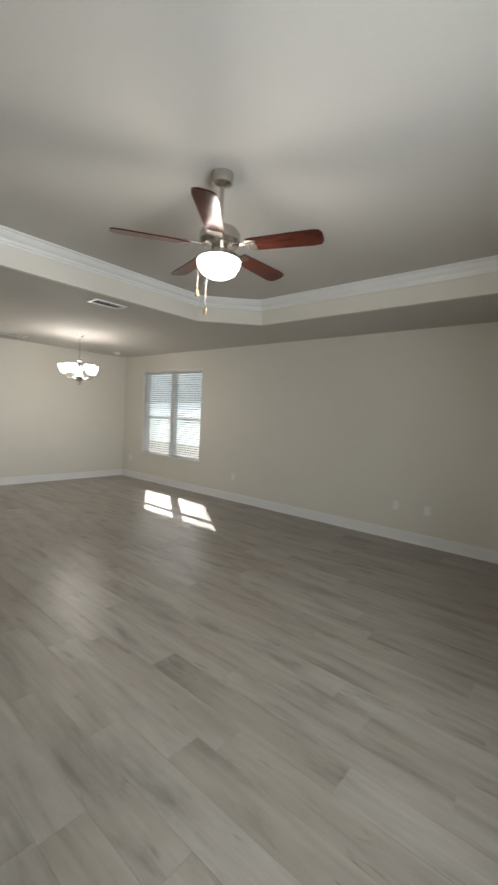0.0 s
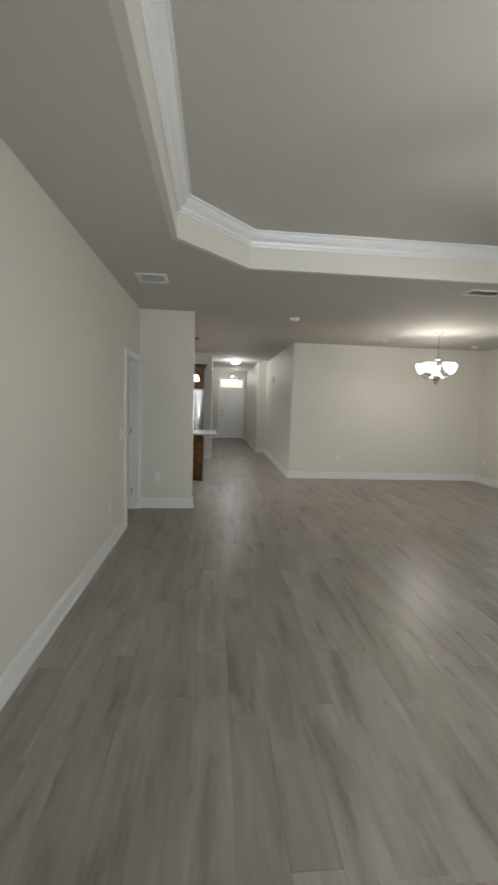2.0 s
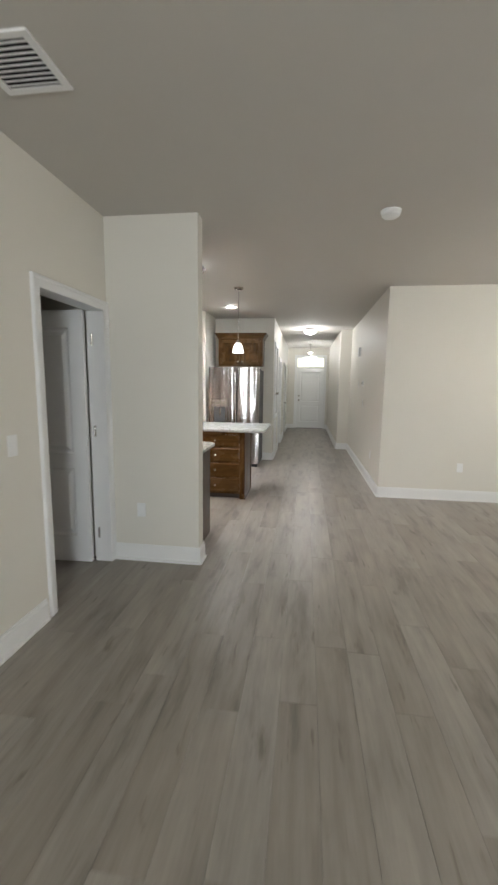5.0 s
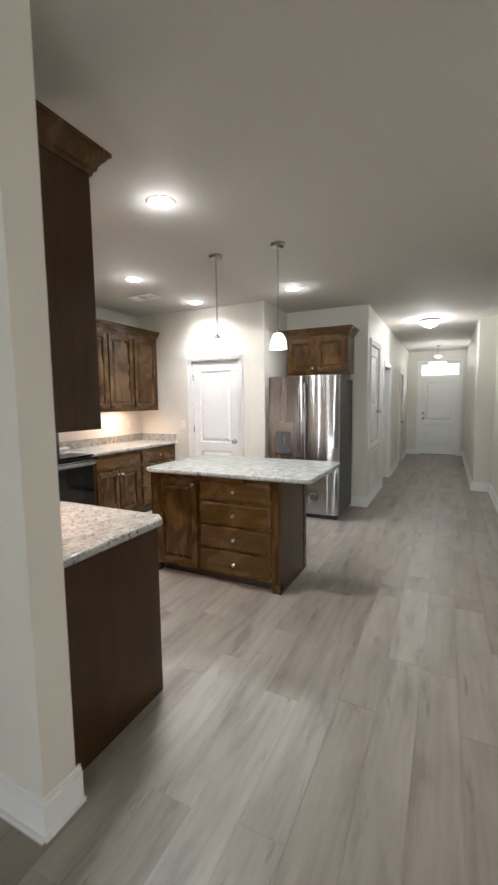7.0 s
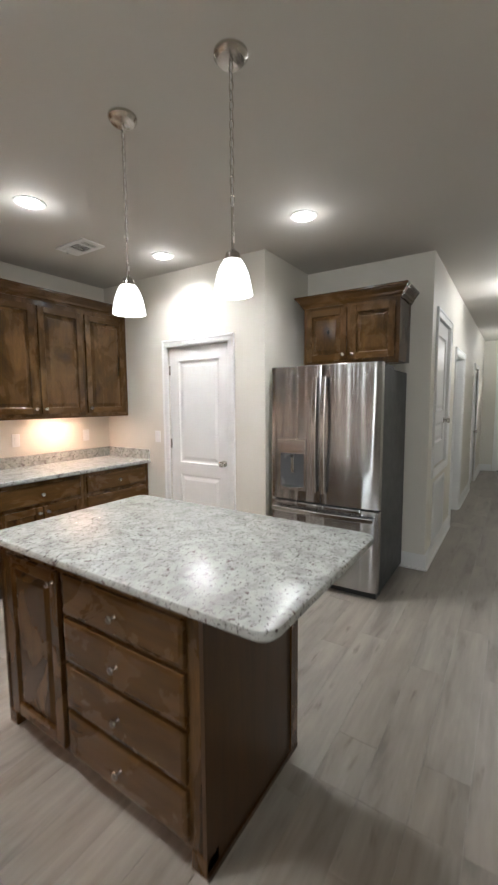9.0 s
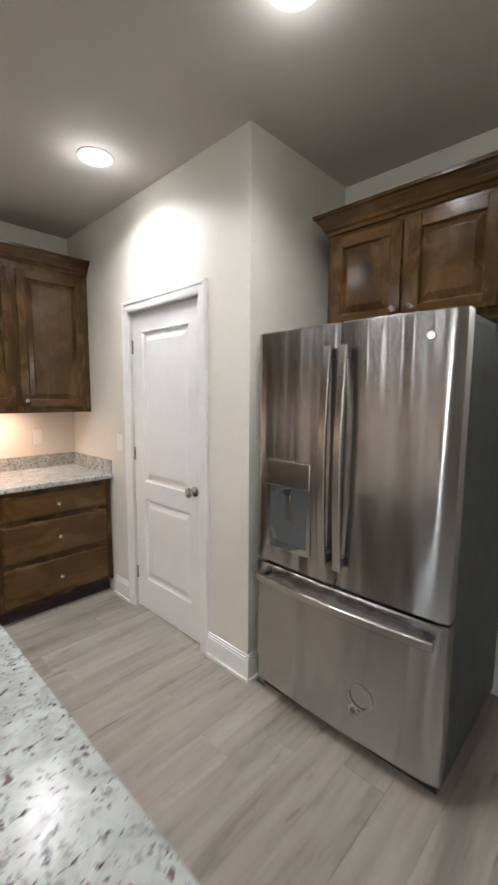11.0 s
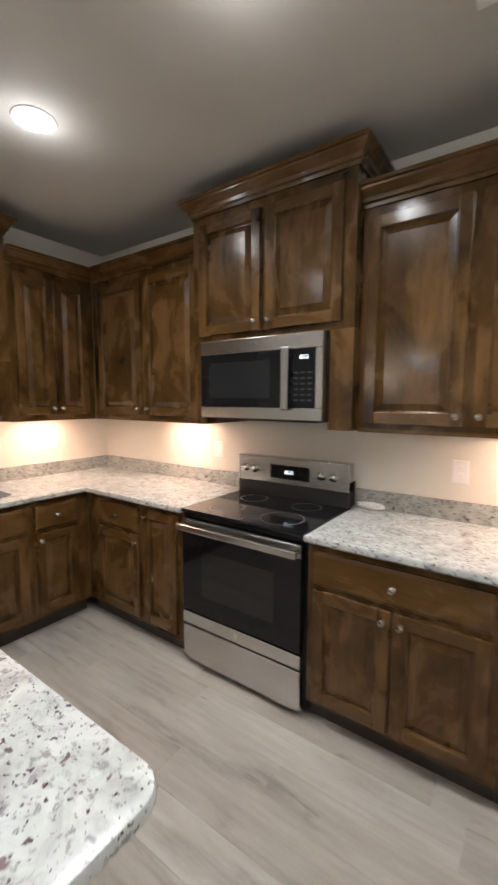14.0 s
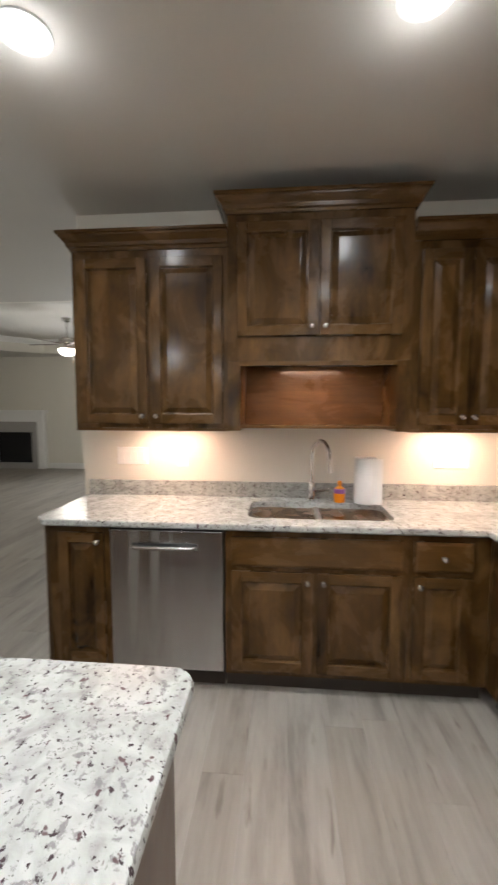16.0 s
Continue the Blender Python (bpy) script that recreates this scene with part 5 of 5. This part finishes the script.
part("light_fitter", lathe(bmesh.new(), [(0.03, -0.5055), (0.11, -0.515), (0.125, -0.525)], steps=32), NICKEL, fan, smooth=True)
part("light_bowl", lathe(bmesh.new(), [(0.130, -0.5255), (0.138, -0.535), (0.132, -0.57), (0.105, -0.61), (0.06, -0.635), (0.01, -0.642)], steps=36), GLOW_FAN, fan, "lit frosted glass bowl", True)
for dx, L in ((0.035, 0.32), (-0.045, 0.20)):
    part("pull_chain", tube(bmesh.new(), [(dx, -0.13, -0.52), (dx, -0.135, -0.54 - L)], 0.002, 6), NICKEL, fan)
    part("pull_knob", lathe(bmesh.new(), [(0.005, -0.54 - L), (0.011, -0.555 - L), (0.011, -0.575 - L), (0.006, -0.58 - L)], (dx, -0.135, 0), 12), plain("pale_wood_pull", (0.55, 0.36, 0.18), 0.5), fan, "small wooden pull")


def blade_mesh():
    bm = bmesh.new()
    out = [(0.19, -0.052), (0.24, -0.057), (0.60, -0.070), (0.645, -0.062), (0.662, -0.035), (0.665, 0.0), (0.662, 0.035), (0.645, 0.062), (0.60, 0.070), (0.24, 0.057), (0.19, 0.052)]
    top = [bm.verts.new((x, y, 0.004)) for x, y in out]
    bot = [bm.verts.new((x, y, -0.004)) for x, y in out]
    bm.faces.new(top), bm.faces.new(bot[::-1])
    for k in range(len(out)):
        bm.faces.new((top[k], bot[k], bot[(k + 1) % len(out)], top[(k + 1) % len(out)]))
    bmesh.ops.recalc_face_normals(bm, faces=bm.faces)
    return bm


for k in range(5):
    a = 40 - 20 + 72 * k
    b = part("blade", blade_mesh(), MAHOGANY, fan, "mahogany-stained blade")
    b.matrix_basis = pose(0, 0, -0.448, 0, 0, a) @ pose(0, 0, 0, -12, 0, 0)
    iron = bmesh.new()
    box(iron, 0.09, -0.014, 0.004, 0.20, 0.014, 0.012, 0.002)
    box(iron, 0.19, -0.045, -0.010, 0.25, 0.045, -0.0045, 0.002)
    part("blade_iron", iron, NICKEL, b)
lamp("fan_bulbs", "POINT", (FX, FY, TRAY_Z - 0.71), K_FAN, NEUTRAL, 0.16)

# ---- floor: planks along the house's length ----
structure("floor", boxed(-17.0, -4.5, -0.15, 1.3, 5.62, -0.0045), JOINT, "grey-brown wood-look vinyl plank floor", "floor")
FLOOR = bpy.data.objects["floor"]
PW, PL, GAP = 0.178, 1.22, 0.0005


def plank_verts(x0, x1, y0, y1):
    b = 0.0004
    lo = [(x0, y0, -0.0044), (x1, y0, -0.0044), (x1, y1, -0.0044), (x0, y1, -0.0044)]
    mid = [(x0, y0, -0.0012), (x1, y0, -0.0012), (x1, y1, -0.0012), (x0, y1, -0.0012)]
    hi = [(x0 + b, y0 + b, 0), (x1 - b, y0 + b, 0), (x1 - b, y1 - b, 0), (x0 + b, y1 - b, 0)]
    faces = [(8, 9, 10, 11)] + [(a + k, a + (k + 1) % 4, a + 4 + (k + 1) % 4, a + 4 + k) for a in (0, 4) for k in range(4)]
    return lo + mid + hi, faces


def plank_mesh(w, h):
    mesh = bpy.data.meshes.new("plank")
    v, f = plank_verts(0, w, 0, h)
    mesh.from_pydata(v, [], f)
    mesh.materials.append(FLOOR_PIECE)
    return mesh


FULL = plank_mesh(PL - GAP, PW - GAP)
AREAS = [(-8.2, EAST_X, LEFT_Y, WINDOW_Y), (-9.8, -5.745, -3.4, LEFT_Y), (-12.3, -8.2, LEFT_Y, 1.46), (-16.9, -12.3, -2.3, 1.46), (-5.7, -3.4, -4.3, LEFT_Y), (-12.3, -9.8, -2.3, LEFT_Y)]
rng = random.Random(7)
rest_v, rest_f = [], []
count = 0
row_shift = {}
for ax0, ax1, ay0, ay1 in AREAS:
    r0, r1 = math.floor(ay0 / PW), math.ceil(ay1 / PW)
    for r in range(r0, r1):
        y0, y1 = max(r * PW, ay0), min((r + 1) * PW, ay1) 
        if y1 - y0 < 0.01:
            continue
        shift = row_shift.setdefault(r, rng.random() * PL)
        k = math.floor((ax0 - shift) / PL)
        while shift + k * PL < ax1:
            x0, x1 = max(shift + k * PL, ax0), min(shift + (k + 1) * PL, ax1)
            k += 1
            if x1 - x0 < 0.02:
                continue
            near = (-0.5 < (y0 + y1) / 2 < 1.6 and x0 > -9.3) or (-2.7 < (y0 + y1) / 2 <= -0.5 and -9.8 < x0 < -6.3) or (1.6 <= y0 < 3.1 and x0 > -5.5)
            if near and count < 300:
                count += 1
                whole = abs(x1 - x0 - PL) < 1e-6 and abs(y1 - y0 - PW) < 1e-6
                ob = new("plank", FULL if whole else plank_mesh(x1 - x0 - GAP, y1 - y0 - GAP))
                ob.location = (x0, y0, 0)
                ob.parent = FLOOR
            else:
                v, f = plank_verts(x0, x1 - GAP, y0, y1 - GAP)
                base = len(rest_v)
                rest_v += v
                rest_f += [tuple(i + base for i in q) for q in f]
mesh = bpy.data.meshes.new("planks")
mesh.from_pydata(rest_v, [], rest_f)
mesh.materials.append(FLOOR_REST)
ob = new("planks", mesh)
ob.parent = FLOOR
tagged(ob, kind="stuff")
